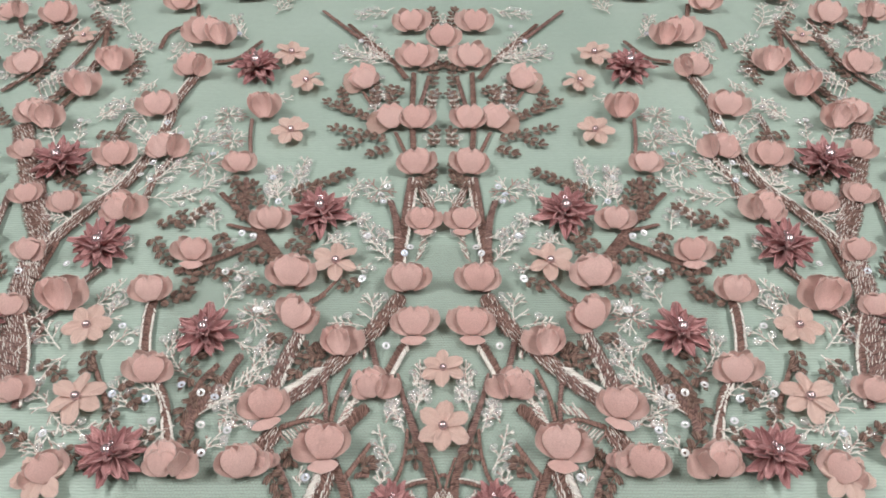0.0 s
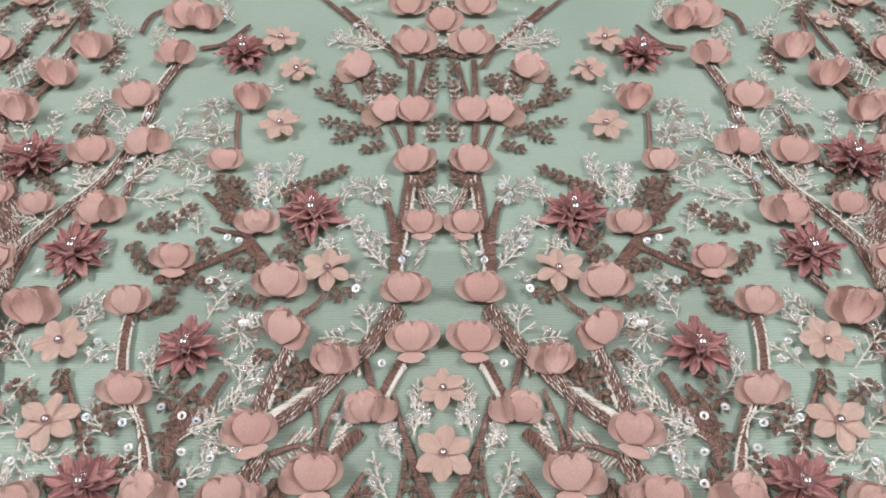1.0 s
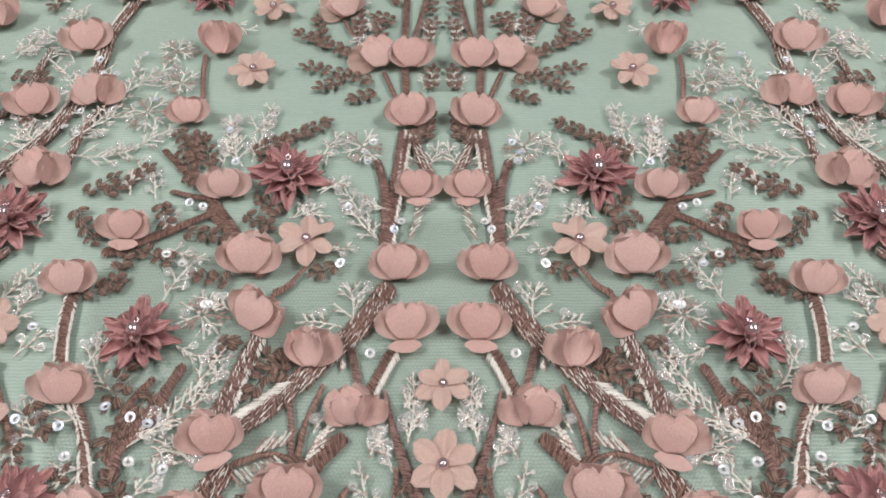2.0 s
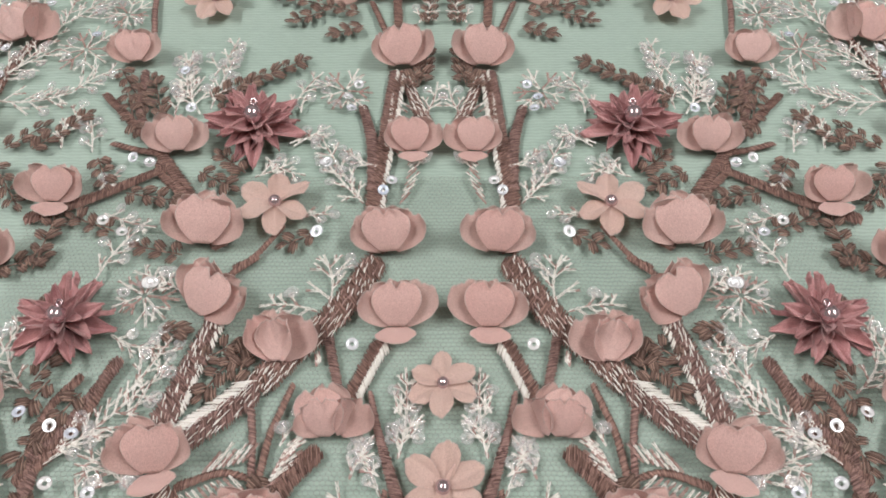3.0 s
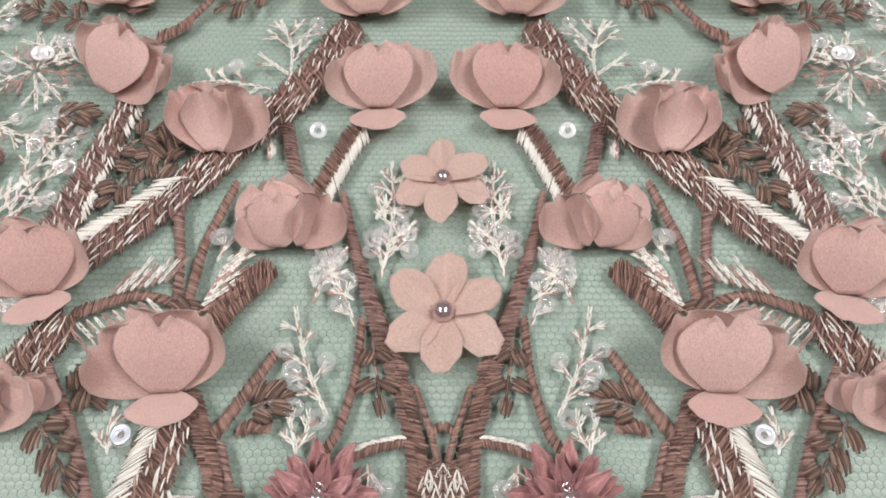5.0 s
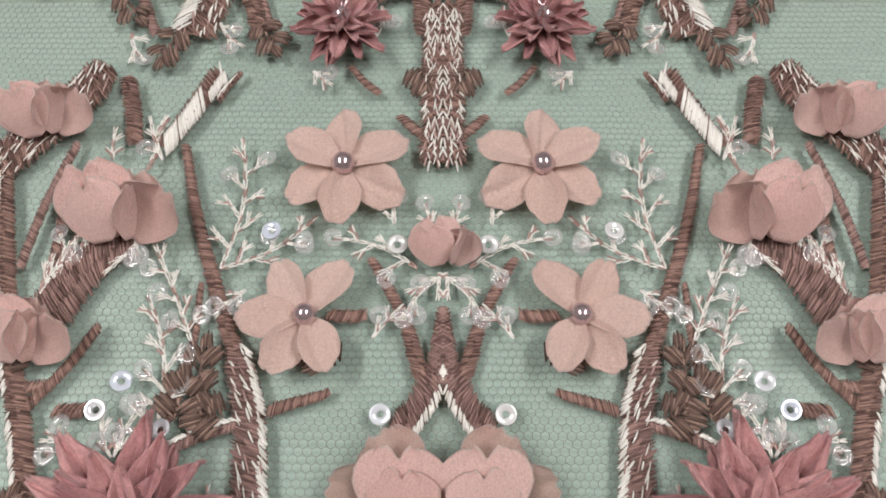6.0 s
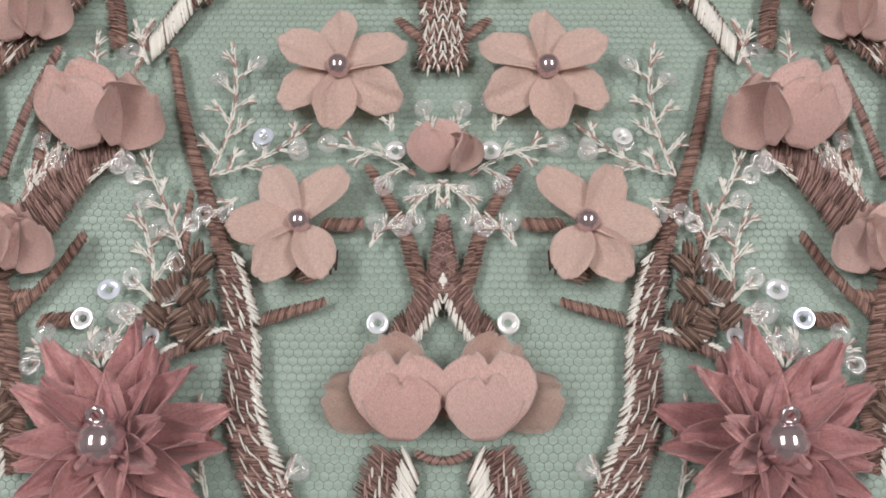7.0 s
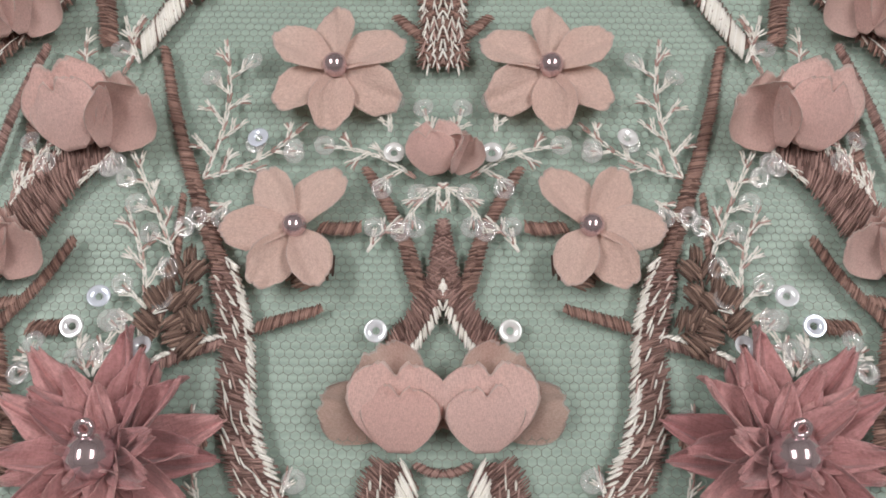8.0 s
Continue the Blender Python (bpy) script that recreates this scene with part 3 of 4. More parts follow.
# each petal: maker, heading from the stem's line, rise over the cloth, length, foot (x, y, z), sideways twist
POPPY = {
    "bowl": ((back_petal, -16, 20, 0.60, -0.05, 0.05, 0.0, 0), (back_petal, 20, 22, 0.58, 0.05, 0.05, 0.0, 0),
             (side_petal, -40, 24, 0.64, -0.06, -0.04, 0.02, 12), (side_petal, 38, 24, 0.66, 0.06, -0.04, 0.02, -12), (heart, 2, 38, 0.66, 0.0, -0.11, 0.07, 0)),
    "lip": ((back_petal, -18, 22, 0.58, -0.05, 0.05, 0.0, 0), (side_petal, -42, 24, 0.64, -0.06, -0.03, 0.02, 12), (side_petal, 38, 24, 0.66, 0.06, -0.03, 0.02, -12),
            (lip_petal, 172, 3, 0.30, -0.02, -0.07, 0.02, 0), (heart, 2, 40, 0.66, 0.0, -0.09, 0.07, 0)),
    "tulip": ((back_petal, 16, 24, 0.62, 0.08, 0.06, 0.0, 0), (side_petal, 40, 24, 0.66, 0.16, -0.04, 0.02, -10),
              (narrow, 6, 46, 0.62, 0.16, -0.06, 0.05, 52), (heart, -12, 32, 0.76, -0.08, -0.05, 0.04, -8), (heart, -9, 38, 0.66, -0.09, -0.10, 0.08, -8)),
    "fold": ((back_petal, 2, 22, 0.84, 0.02, 0.05, 0.0, 0), (side_petal, 30, 26, 0.86, 0.06, -0.03, 0.02, -10), (narrow, -24, 32, 0.94, -0.06, -0.05, 0.03, 26),
             (narrow, 18, 40, 0.84, 0.06, -0.09, 0.05, -34), (narrow, -4, 42, 0.80, 0.0, -0.09, 0.07, 14)),
    "rose": ((back_petal, -10, 26, 0.66, 0.0, 0.06, 0.0, 0), (side_petal, 44, 22, 0.64, 0.12, -0.03, 0.02, -10),
             (side_petal, -52, 18, 0.50, -0.08, -0.02, 0.02, 10), (narrow, 10, 46, 0.56, 0.15, -0.06, 0.05, 54), (heart, -12, 32, 0.66, -0.07, -0.05, 0.04, -8), (heart, -8, 38, 0.57, -0.08, -0.10, 0.08, -8)),
    "heart": ((sheer, -72, 10, 0.70, -0.05, 0.16, 0.0, 0), (sheer, -20, 14, 0.70, 0.10, 0.20, 0.0, 0), (back_petal, 36, 16, 0.50, 0.14, 0.14, 0.02, 0),
              (heart, -4, 24, 0.86, 0.02, -0.02, 0.02, 0), (heart, -2, 32, 0.66, 0.03, -0.06, 0.06, 0)),
}
POPPY_WORDS = {
    "bowl": "blush pink organza poppy with cupped petals",
    "lip": "blush pink organza poppy with one petal folded down",
    "tulip": "blush pink organza rosebud with upright heart-shaped petals",
    "fold": "blush pink organza poppy with narrow half-closed petals",
    "rose": "blush pink organza rosebud with overlapping petals",
    "heart": "blush pink heart-petalled organza flower with sheer sides",
}


def poppy(x, y, turn, width, kind, mirrored=True):
    """A heart-shaped front petal over a fan of thinner ones, all sewn down at one point."""
    ob = thing("fabric_poppy", POPPY_WORDS[kind] + " on net", "fabric flower", "fabric poppies", x, y, 0.6, turn, mirrored)
    rnd = random.Random(int(abs(x * 7 + y * 19)))
    size = width * 0.90 * MM
    flip = -1 if kind in ("bowl", "lip") and rnd.random() < 0.5 else 1
    for make, heading, rise, length, fx, fy, fz, twist in POPPY[kind]:
        a = radians(flip * heading + rnd.uniform(-9, 9))
        e = radians(max(3, rise + rnd.uniform(-6, 6)))
        grow = Vector((math.sin(a) * math.cos(e), math.cos(a) * math.cos(e), math.sin(e)))
        b = radians(flip * twist + rnd.uniform(-6, 6))
        face = Vector((math.sin(b), -0.62 * math.cos(b), 0.78 * math.cos(b)))
        if abs(heading) > 90:
            face = Vector((0, 0, 1))
        foot = Vector((flip * fx * size, fy * size, fz * size + 0.8 * MM))
        part("petal", make(rnd.randrange(4)), ob, frame_of(foot, grow, face, size * length * rnd.uniform(0.93, 1.07)))


def pearl_flower(x, y, turn, width, mirrored=True, gap=9):
    """A flat flower of six cloth petals with a mauve pearl."""
    ob = thing("pearl_flower", "pale blush flat-petalled cloth flower with a mauve pearl", "fabric flower", "pearl flowers", x, y, 1.0, turn, mirrored)
    rnd = random.Random(int(abs(x * 3 + y * 41)))
    size = width * 0.53 * MM
    for k in range(6):
        if k == gap:
            continue
        a = radians(60 * k + rnd.uniform(-6, 6))
        rise = radians(rnd.uniform(4, 17))
        d = Vector((math.sin(a) * math.cos(rise), math.cos(a) * math.cos(rise), math.sin(rise)))
        me = petal("petal", "pearl_flower_organza", 0.64, 0.0, 0.30, 0.12, -0.09, 0.03, 500 + rnd.randrange(6), 0.2, fold=0.05, belly=-0.03, waist=0.35)
        lean = Vector((rnd.uniform(-0.3, 0.3), rnd.uniform(-0.3, 0.3), 1))
        part("petal", me, ob, frame_of(Vector((0, 0, (1.0 + 0.3 * (k % 2)) * MM)), d, lean, size * rnd.uniform(0.94, 1.05)))
    pearl = ball_mesh("pearl", "mauve_pearl", 1.0)
    r = width * 0.092 * MM
    part("pearl", pearl, ob, pose(0, 0, 1.0 * MM + r * 0.8) @ Matrix.Scale(r, 4), "glossy mauve pearl")


def dahlia(x, y, turn, width):
    """A dusky many-petalled flower with a pearl and a small ring bead."""
    ob = thing("fabric_dahlia", "dusky mauve satin dahlia with pointed petals and pearl", "fabric flower", "fabric dahlias", x, y, 0.8, turn)
    rnd = random.Random(int(abs(x * 23 + y * 5)))
    size = width * 0.53 * MM
    for layer, (count, reach, rise) in enumerate(((11, 1.0, 7), (10, 0.94, 22), (9, 0.78, 40), (5, 0.52, 60))):
        for k in range(count):
            a = radians(360 * k / count + 17 * layer + rnd.uniform(-11, 11))
            e = radians(max(3, rise + rnd.uniform(-9, 9)))
            d = Vector((math.sin(a) * math.cos(e), math.cos(a) * math.cos(e), math.sin(e)))
            me = petal("petal", "dahlia_satin", 0.40, 0.0, 0.10, 0.10, -0.05, 0.045, 600 + rnd.randrange(8), 0.34, 0.66, 0.16, pleat=0.016)
            lean = Vector((rnd.uniform(-0.55, 0.55), rnd.uniform(-0.55, 0.55), 1))
            part("petal", me, ob, frame_of(Vector((0, 0, (0.8 + 0.8 * layer) * MM)), d, lean, size * reach * rnd.uniform(0.78, 1.08)))
    pearl = ball_mesh("pearl", "mauve_pearl", 1.0)
    r = max(width * 0.098, 1.8) * MM
    part("pearl", pearl, ob, pose(0, 0, width * 0.13 * MM + r) @ Matrix.Scale(r, 4), "glossy mauve pearl")
    bead = ring_mesh("ring_bead", "mauve_pearl", 1.0, 0.42, 0.7, 0, 16)
    part("ring_bead", bead, ob, pose(0, r * 0.95, width * 0.13 * MM + r * 1.85, 25) @ Matrix.Scale(r * 0.42, 4), "tiny shiny ring bead")


branch(2.9, 3.2, 'p', (-17.4, 374.0), (-17.3, 333.3), (-15.6, 301.1))
branch(2.4, 3.4, 'p', (-60.1, 424.0), (-32.4, 387.9), (-21.3, 368.0))
branch(1.9, 1.9, 'p', (-46.4, 356.1), (-41.0, 345.0), (-35.3, 335.8))
branch(2.1, 2.1, 'p', (-26.3, 321.1), (-22.4, 310.4), (-19.3, 301.5))
branch(2.5, 2.5, 'p', (-8.2, 369.8), (-11.6, 351.2), (-14.9, 333.5))
branch(3.3, 3.3, 'l', (-16.6, 285.3), (-18.2, 269.7), (-19.4, 251.2))
branch(3.3, 4.2, 'f', (-13.8, 285.5), (-10.3, 273.9), (-5.9, 260.5))
branch(5.7, 6.9, 'fr', (-145.8, 374.5), (-153.3, 346.4), (-153.9, 324.4), (-163.5, 284.7), (-180.3, 259.9), (-198.0, 229.3))
branch(2.6, 3.0, 'p', (-112.5, 406.2), (-124.4, 389.1), (-138.2, 384.3))
branch(3.0, 4.0, 'p', (-214.5, 428.1), (-209.5, 395.2), (-212.9, 360.8), (-224.2, 323.6))
branch(2.7, 3.3, 'p', (-235.5, 429.8), (-238.1, 393.3), (-248.5, 378.0))
branch(2.1, 2.1, 'p', (-107.3, 332.5), (-105.9, 317.7), (-103.4, 303.5))
branch(2.4, 2.9, 'l', (-131.0, 201.3), (-129.8, 187.5), (-127.6, 177.1))
branch(2.2, 3.5, 'l', (-121.3, 163.4), (-113.1, 148.2), (-108.0, 134.0))
branch(3.7, 4.6, 'f', (-184.9, 193.7), (-175.8, 201.2), (-167.8, 213.1))
branch(2.2, 2.5, 'p', (-220.0, 303.9), (-205.6, 275.3), (-198.8, 245.4))
branch(3.5, 4.0, 'f', (-161.7, 225.1), (-168.7, 216.2), (-174.2, 210.4))
branch(3.5, 4.4, 'f', (-178.0, 336.1), (-182.8, 302.7), (-194.9, 287.8))
branch(2.3, 2.5, 'p', (-187.3, 241.7), (-189.3, 225.9), (-192.4, 213.9))
branch(3.0, 4.2, 'f', (-225.4, 352.3), (-214.5, 365.7), (-207.9, 395.1))
branch(3.2, 4.3, 'f', (-163.6, 275.4), (-169.2, 257.9), (-174.3, 241.2))
branch(2.9, 4.0, 'f', (-141.6, 309.7), (-150.0, 286.3), (-152.4, 264.4))
branch(2.1, 2.7, 'p', (-82.1, 261.3), (-90.0, 244.4), (-80.3, 231.9))
branch(2.2, 2.6, 'p', (-104.7, 150.8), (-102.9, 162.6), (-96.1, 172.7))
branch(1.8, 2.3, 'p', (-151.6, 177.1), (-146.2, 166.9), (-136.8, 150.2))
branch(3.1, 4.1, 'l', (-189.7, 199.1), (-180.3, 177.2), (-175.6, 151.6))
branch(3.1, 3.6, 'f', (-177.4, 192.6), (-183.0, 180.2), (-190.8, 168.5))
branch(3.5, 4.6, 'f', (-222.9, 276.6), (-220.3, 241.3), (-216.5, 206.2))
branch(3.3, 4.0, 'p', (-270.7, 390.1), (-270.9, 357.6), (-265.9, 322.8))
branch(2.6, 3.3, 'f', (-227.5, 365.8), (-219.6, 393.1), (-213.0, 428.8))
branch(3.2, 3.2, 'f', (-257.5, 356.8), (-246.7, 372.0), (-239.0, 388.3))
branch(2.3, 3.0, 'p', (-77.9, 439.3), (-55.5, 412.9), (-34.8, 388.5))
branch(2.6, 3.0, 'p', (-161.0, 447.0), (-158.3, 427.8), (-172.1, 415.6), (-174.6, 397.8))
branch(2.2, 2.9, 'p', (-280.3, 451.5), (-266.1, 419.0), (-255.5, 424.4))
branch(7.5, 7.7, 'f', (-19.1, 209.1), (-29.7, 191.3), (-40.0, 180.3), (-49.6, 169.4))
branch(7.7, 7.8, 'wfr', (-49.6, 169.4), (-58.0, 162.0), (-67.6, 154.4))
branch(5.5, 7.4, 'fl', (-63.0, 189.6), (-67.1, 176.4), (-70.5, 165.0), (-73.0, 157.9))
branch(2.7, 2.4, 'p', (-32.1, 186.4), (-29.6, 176.4), (-27.6, 168.7))
branch(5.2, 4.7, 'wl', (-16.4, 182.7), (-20.1, 175.1), (-23.9, 166.3))
branch(1.8, 2.0, 'p', (-39.6, 170.2), (-42.2, 162.6), (-44.4, 155.6), (-46.0, 141.8))
branch(2.0, 1.8, 'p', (-50.7, 166.3), (-48.6, 155.6), (-47.3, 141.8))
branch(5.2, 5.6, 'pp', (-31.1, 152.2), (-36.3, 147.7), (-40.6, 141.8), (-43.2, 136.3))
branch(1.4, 3.8, 'p', (-19.2, 168.1), (-16.5, 156.7), (-11.8, 142.3), (-7.5, 131.6))
branch(3.0, 3.8, 'p', (-8.3, 134.1), (-5.9, 125.3), (-4.2, 117.9), (-3.8, 110.0))
branch(1.1, 1.1, 'w', (-4.8, 130.1), (-1.9, 121.5), (0.0, 113.9))
branch(1.4, 1.7, 'p', (-14.3, 142.3), (-15.0, 132.1), (-17.4, 122.5), (-20.1, 118.3))
branch(1.6, 2.4, 'p', (-47.5, 145.0), (-55.4, 146.6), (-66.2, 142.9))
branch(7.2, 8.6, 'wfr', (-44.5, 128.2), (-46.8, 118.8), (-49.5, 110.0))
branch(3.3, 3.4, 'p', (-43.0, 129.1), (-39.1, 119.7), (-35.8, 110.0))
branch(1.3, 1.3, 'w', (-36.7, 120.6), (-35.3, 116.1), (-33.5, 110.9))
branch(1.8, 2.4, 'p', (-28.9, 136.1), (-33.2, 129.1), (-38.4, 121.1))
branch(2.0, 2.1, 'p', (-68.7, 134.1), (-61.9, 122.5), (-56.6, 110.0))
branch(2.0, 2.2, 'r', (-6.3, 120.8), (-12.7, 119.3), (-19.4, 115.9))
branch(2.4, 2.2, 'p', (-34.2, 122.3), (-31.6, 123.2), (-28.6, 122.7))
branch(1.5, 1.5, 'p', (-2.1, 122.0), (0.0, 123.4))
branch(6.9, 8.0, 'f', (-66.4, 142.3), (-70.4, 137.1), (-74.5, 130.1))
branch(10.5, 10.4, 'f', (-234.6, 327.2), (-221.2, 297.5), (-205.5, 262.0), (-197.1, 244.0), (-193.3, 217.3))
branch(3.8, 4.2, 'w', (-220.6, 297.5), (-209.9, 283.2), (-201.1, 263.9))
branch(3.8, 4.8, 'w', (-187.3, 198.8), (-182.3, 181.5), (-179.8, 174.7))
branch(10.9, 10.1, 'f', (-195.5, 244.0), (-195.8, 217.3), (-190.1, 187.2), (-183.1, 155.1))
branch(4.5, 4.8, 'r', (-132.2, 208.5), (-132.1, 195.9), (-129.4, 178.8))
branch(3.8, 3.9, 'r', (-123.8, 168.0), (-115.4, 155.1), (-110.0, 137.0))
branch(3.4, 4.0, 'p', (-87.0, 177.4), (-95.7, 160.2), (-102.3, 152.6), (-102.6, 138.1))
branch(5.0, 6.0, 'l', (-15.3, 282.4), (-18.3, 254.9), (-20.8, 230.0), (-19.2, 210.8))
branch(2.9, 4.3, 'p', (-26.8, 269.3), (-23.0, 253.7), (-21.2, 233.6))
branch(2.9, 3.2, 'p', (-102.6, 285.6), (-100.8, 267.3), (-95.0, 253.9))
branch(2.5, 4.6, 'p', (-114.1, 274.6), (-93.3, 252.2), (-78.5, 232.5), (-65.6, 212.7))
branch(2.9, 4.6, 'p', (-86.5, 243.7), (-105.9, 232.3), (-126.6, 223.0))
branch(2.0, 2.4, 'p', (-107.0, 253.0), (-97.1, 250.1), (-90.2, 249.1))
branch(2.9, 4.0, 'p', (-88.3, 176.8), (-94.3, 158.5), (-105.9, 143.7))
branch(2.1, 2.1, 'p', (-54.0, 209.9), (-60.7, 204.4), (-63.0, 199.2))
branch(2.6, 4.0, 'f', (-11.7, 280.4), (-9.1, 271.9), (-5.2, 261.9))
branch(1.5, 2.1, 'p', (-47.6, 220.9), (-55.4, 209.8), (-61.0, 206.0))
branch(1.3, 1.6, 'p', (-17.8, 102.7), (-14.8, 98.9), (-11.9, 96.4))
branch(1.3, 1.6, 'f', (-38.8, 101.2), (-41.2, 98.1), (-42.7, 94.9))
branch(1.6, 3.0, 'p', (-47.6, 85.4), (-44.3, 72.8), (-40.5, 61.5), (-36.0, 49.8), (-33.2, 42.7))
branch(4.2, 6.6, 'fl', (-34.3, 46.7), (-31.1, 34.9), (-30.4, 26.5), (-29.4, 20.3), (-26.4, 13.4), (-22.8, 5.2))
branch(1.2, 1.4, 'p', (-41.5, 58.2), (-41.8, 43.7), (-44.6, 34.0), (-49.0, 26.1))
branch(2.1, 1.5, 'p', (-28.2, 36.4), (-23.7, 37.8), (-18.3, 39.4))
branch(2.3, 2.3, 'r', (-33.1, 34.4), (-40.6, 31.9), (-47.9, 27.5))
branch(2.8, 4.0, 'r', (-80.2, 82.3), (-76.3, 63.7), (-71.7, 45.7), (-66.9, 31.1), (-62.4, 13.4))
branch(1.7, 1.7, 'p', (-67.6, 85.8), (-71.1, 74.0), (-73.4, 61.0))
branch(7.1, 8.1, 'pp', (-55.5, 67.3), (-61.8, 61.5), (-67.6, 51.3))
branch(1.7, 2.0, 'p', (-57.8, 50.7), (-61.9, 43.7), (-67.5, 36.8))
branch(2.1, 1.9, 'p', (-73.5, 40.7), (-67.8, 40.2), (-65.1, 40.7))
branch(3.1, 3.0, 'p', (-60.5, 100.1), (-58.3, 92.3), (-57.1, 85.3))
branch(4.4, 3.6, 'wl', (-42.8, 101.4), (-47.5, 92.3), (-51.8, 84.8))
branch(7.3, 7.7, 'f', (-65.1, 102.7), (-71.0, 92.3), (-77.3, 86.0), (-83.9, 77.5))
branch(7.2, 7.8, 'f', (0.0, 117.0), (0.0, 98.4), (0.0, 81.3))
branch(1.9, 2.2, 'p', (-8.1, 91.6), (-5.2, 88.7), (-1.7, 86.3))
branch(1.6, 2.7, 'p', (-12.5, 62.8), (-9.2, 57.1), (-6.0, 50.3), (-3.6, 41.5))
branch(1.9, 5.6, 'p', (0.0, 53.7), (0.0, 46.7), (-0.5, 40.7))
branch(4.1, 4.8, 'l', (-0.8, 43.7), (-3.4, 37.8), (-7.7, 32.1))
branch(7.5, 8.0, 'wfl', (-7.0, 16.4), (-8.1, 11.7), (-8.8, 4.4))
branch(1.2, 1.2, 'p', (-4.0, 16.5), (-2.1, 15.5), (0.0, 15.1))
branch(2.2, 2.3, 'p', (-19.5, 52.5), (-15.9, 52.3), (-12.8, 52.5))
branch(2.4, 2.4, 'p', (-62.7, 36.4), (-59.7, 36.4), (-57.0, 36.6))
branch(1.5, 1.7, 'p', (-34.1, 19.9), (-36.4, 17.9), (-39.2, 15.5))
branch(1.8, 2.1, 'p', (-67.7, 61.5), (-67.6, 67.1), (-67.7, 72.8))
leaf_spray(-40.3, 38.8, -39.3, 46.7, 5.2)
leaf_spray(-43.0, 34.9, -42.3, 41.7, 5.2)
leaf_spray(-35.5, 34.9, -39.3, 36.4, 4.3)
leaf_spray(-72.3, 43.7, -69.2, 47.8, 5.2)
leaf_spray(-68.0, 16.8, -66.5, 22.9, 5.2)
leaf_spray(-18.3, 43.7, -21.4, 46.7, 3.5)
leaf_spray(-30.4, 315.1, -62.0, 324.8, 11.6)
leaf_spray(-34.0, 328.2, -67.4, 347.7, 11.9)
leaf_spray(-26.8, 332.8, -30.3, 355.5, 10.2)
leaf_spray(-38.8, 343.0, -41.3, 372.8, 9.1)
leaf_spray(-129.3, 205.5, -115.8, 210.1, 14.4)
leaf_spray(-153.6, 179.7, -151.1, 168.2, 6.8)
leaf_spray(-137.2, 155.4, -133.4, 142.2, 6.9)
leaf_spray(-101.3, 160.2, -107.0, 147.3, 8.8)
leaf_spray(-185.5, 376.0, -188.5, 393.9, 9.4)
leaf_spray(-190.5, 318.7, -174.0, 316.6, 8.6)
leaf_spray(-7.7, 279.4, -5.1, 296.1, 8.2)
leaf_spray(-5.2, 309.6, -4.2, 323.7, 8.7)
leaf_spray(-6.2, 360.6, -5.1, 379.6, 9.4)
leaf_spray(-214.5, 296.6, -220.1, 289.2, 13.8)
leaf_spray(-124.1, 128.2, -117.2, 141.4, 8.2)
leaf_spray(-106.1, 275.1, -100.1, 257.5, 10.8)
leaf_spray(-111.0, 286.0, -99.3, 268.0, 8.3)
leaf_spray(-140.8, 250.6, -130.1, 260.7, 13.0)
leaf_spray(-141.7, 243.9, -130.0, 228.0, 12.8)
leaf_spray(-95.1, 167.7, -103.5, 155.4, 8.9)
leaf_spray(-55.3, 169.6, -52.2, 182.3, 11.2)
leaf_spray(-65.2, 176.5, -56.7, 182.0, 11.4)
leaf_spray(-219.3, 361.2, -223.8, 347.6, 12.2)
leaf_spray(-168.4, 302.3, -176.4, 290.9, 11.2)
leaf_spray(-203.2, 288.2, -185.6, 276.2, 10.9)
leaf_spray(-241.4, 362.9, -235.7, 381.9, 12.1)
leaf_spray(-43.5, 315.2, -54.7, 310.7, 11.6)
leaf_spray(-28.6, 308.0, -39.7, 303.5, 10.4)
leaf_spray(-54.4, 340.1, -59.1, 358.0, 9.1)
leaf_spray(-134.4, 164.5, -126.7, 152.7, 8.9)
leaf_spray(-95.6, 129.0, -104.1, 139.5, 8.2)
leaf_spray(-150.8, 134.5, -139.8, 126.0, 8.3)
leaf_spray(-9.0, 338.2, -3.7, 356.2, 9.0)
leaf_spray(-12.2, 275.5, -8.4, 290.3, 8.2)
leaf_spray(-166.0, 135.7, -178.4, 143.5, 11.6)
leaf_spray(-173.1, 174.2, -160.1, 165.5, 10.0)
leaf_spray(-206.0, 219.4, -220.3, 241.3, 13.3)
leaf_spray(-242.2, 326.3, -260.0, 346.8, 12.4)
leaf_spray(-236.5, 411.3, -256.4, 437.0, 10.5)
leaf_spray(-239.0, 388.3, -232.8, 411.2, 13.5)
leaf_spray(-226.2, 435.6, -207.2, 410.2, 10.8)
leaf_spray(-182.1, 386.5, -186.3, 364.7, 10.3)
leaf_spray(-21.8, 355.1, -32.5, 359.3, 10.3)
leaf_spray(-3.0, 411.3, -7.9, 441.1, 13.4)
leaf_spray(1.5, 383.4, -12.6, 376.8, 12.9)
leaf_spray(-263.3, 406.9, -256.7, 427.6, 10.3)
leaf_spray(-78.0, 272.9, -48.2, 290.4, 10.3)
leaf_spray(-92.9, 263.9, -98.7, 282.0, 7.5)
leaf_spray(-131.9, 250.2, -117.3, 265.2, 10.3)
leaf_spray(-118.8, 205.5, -117.0, 224.0, 10.9)
leaf_spray(-98.2, 218.7, -112.1, 224.1, 7.9)
leaf_spray(-76.5, 210.4, -90.1, 213.4, 7.6)
leaf_spray(-97.9, 233.0, -79.6, 229.6, 8.1)
leaf_spray(-76.6, 241.3, -65.3, 234.9, 8.1)
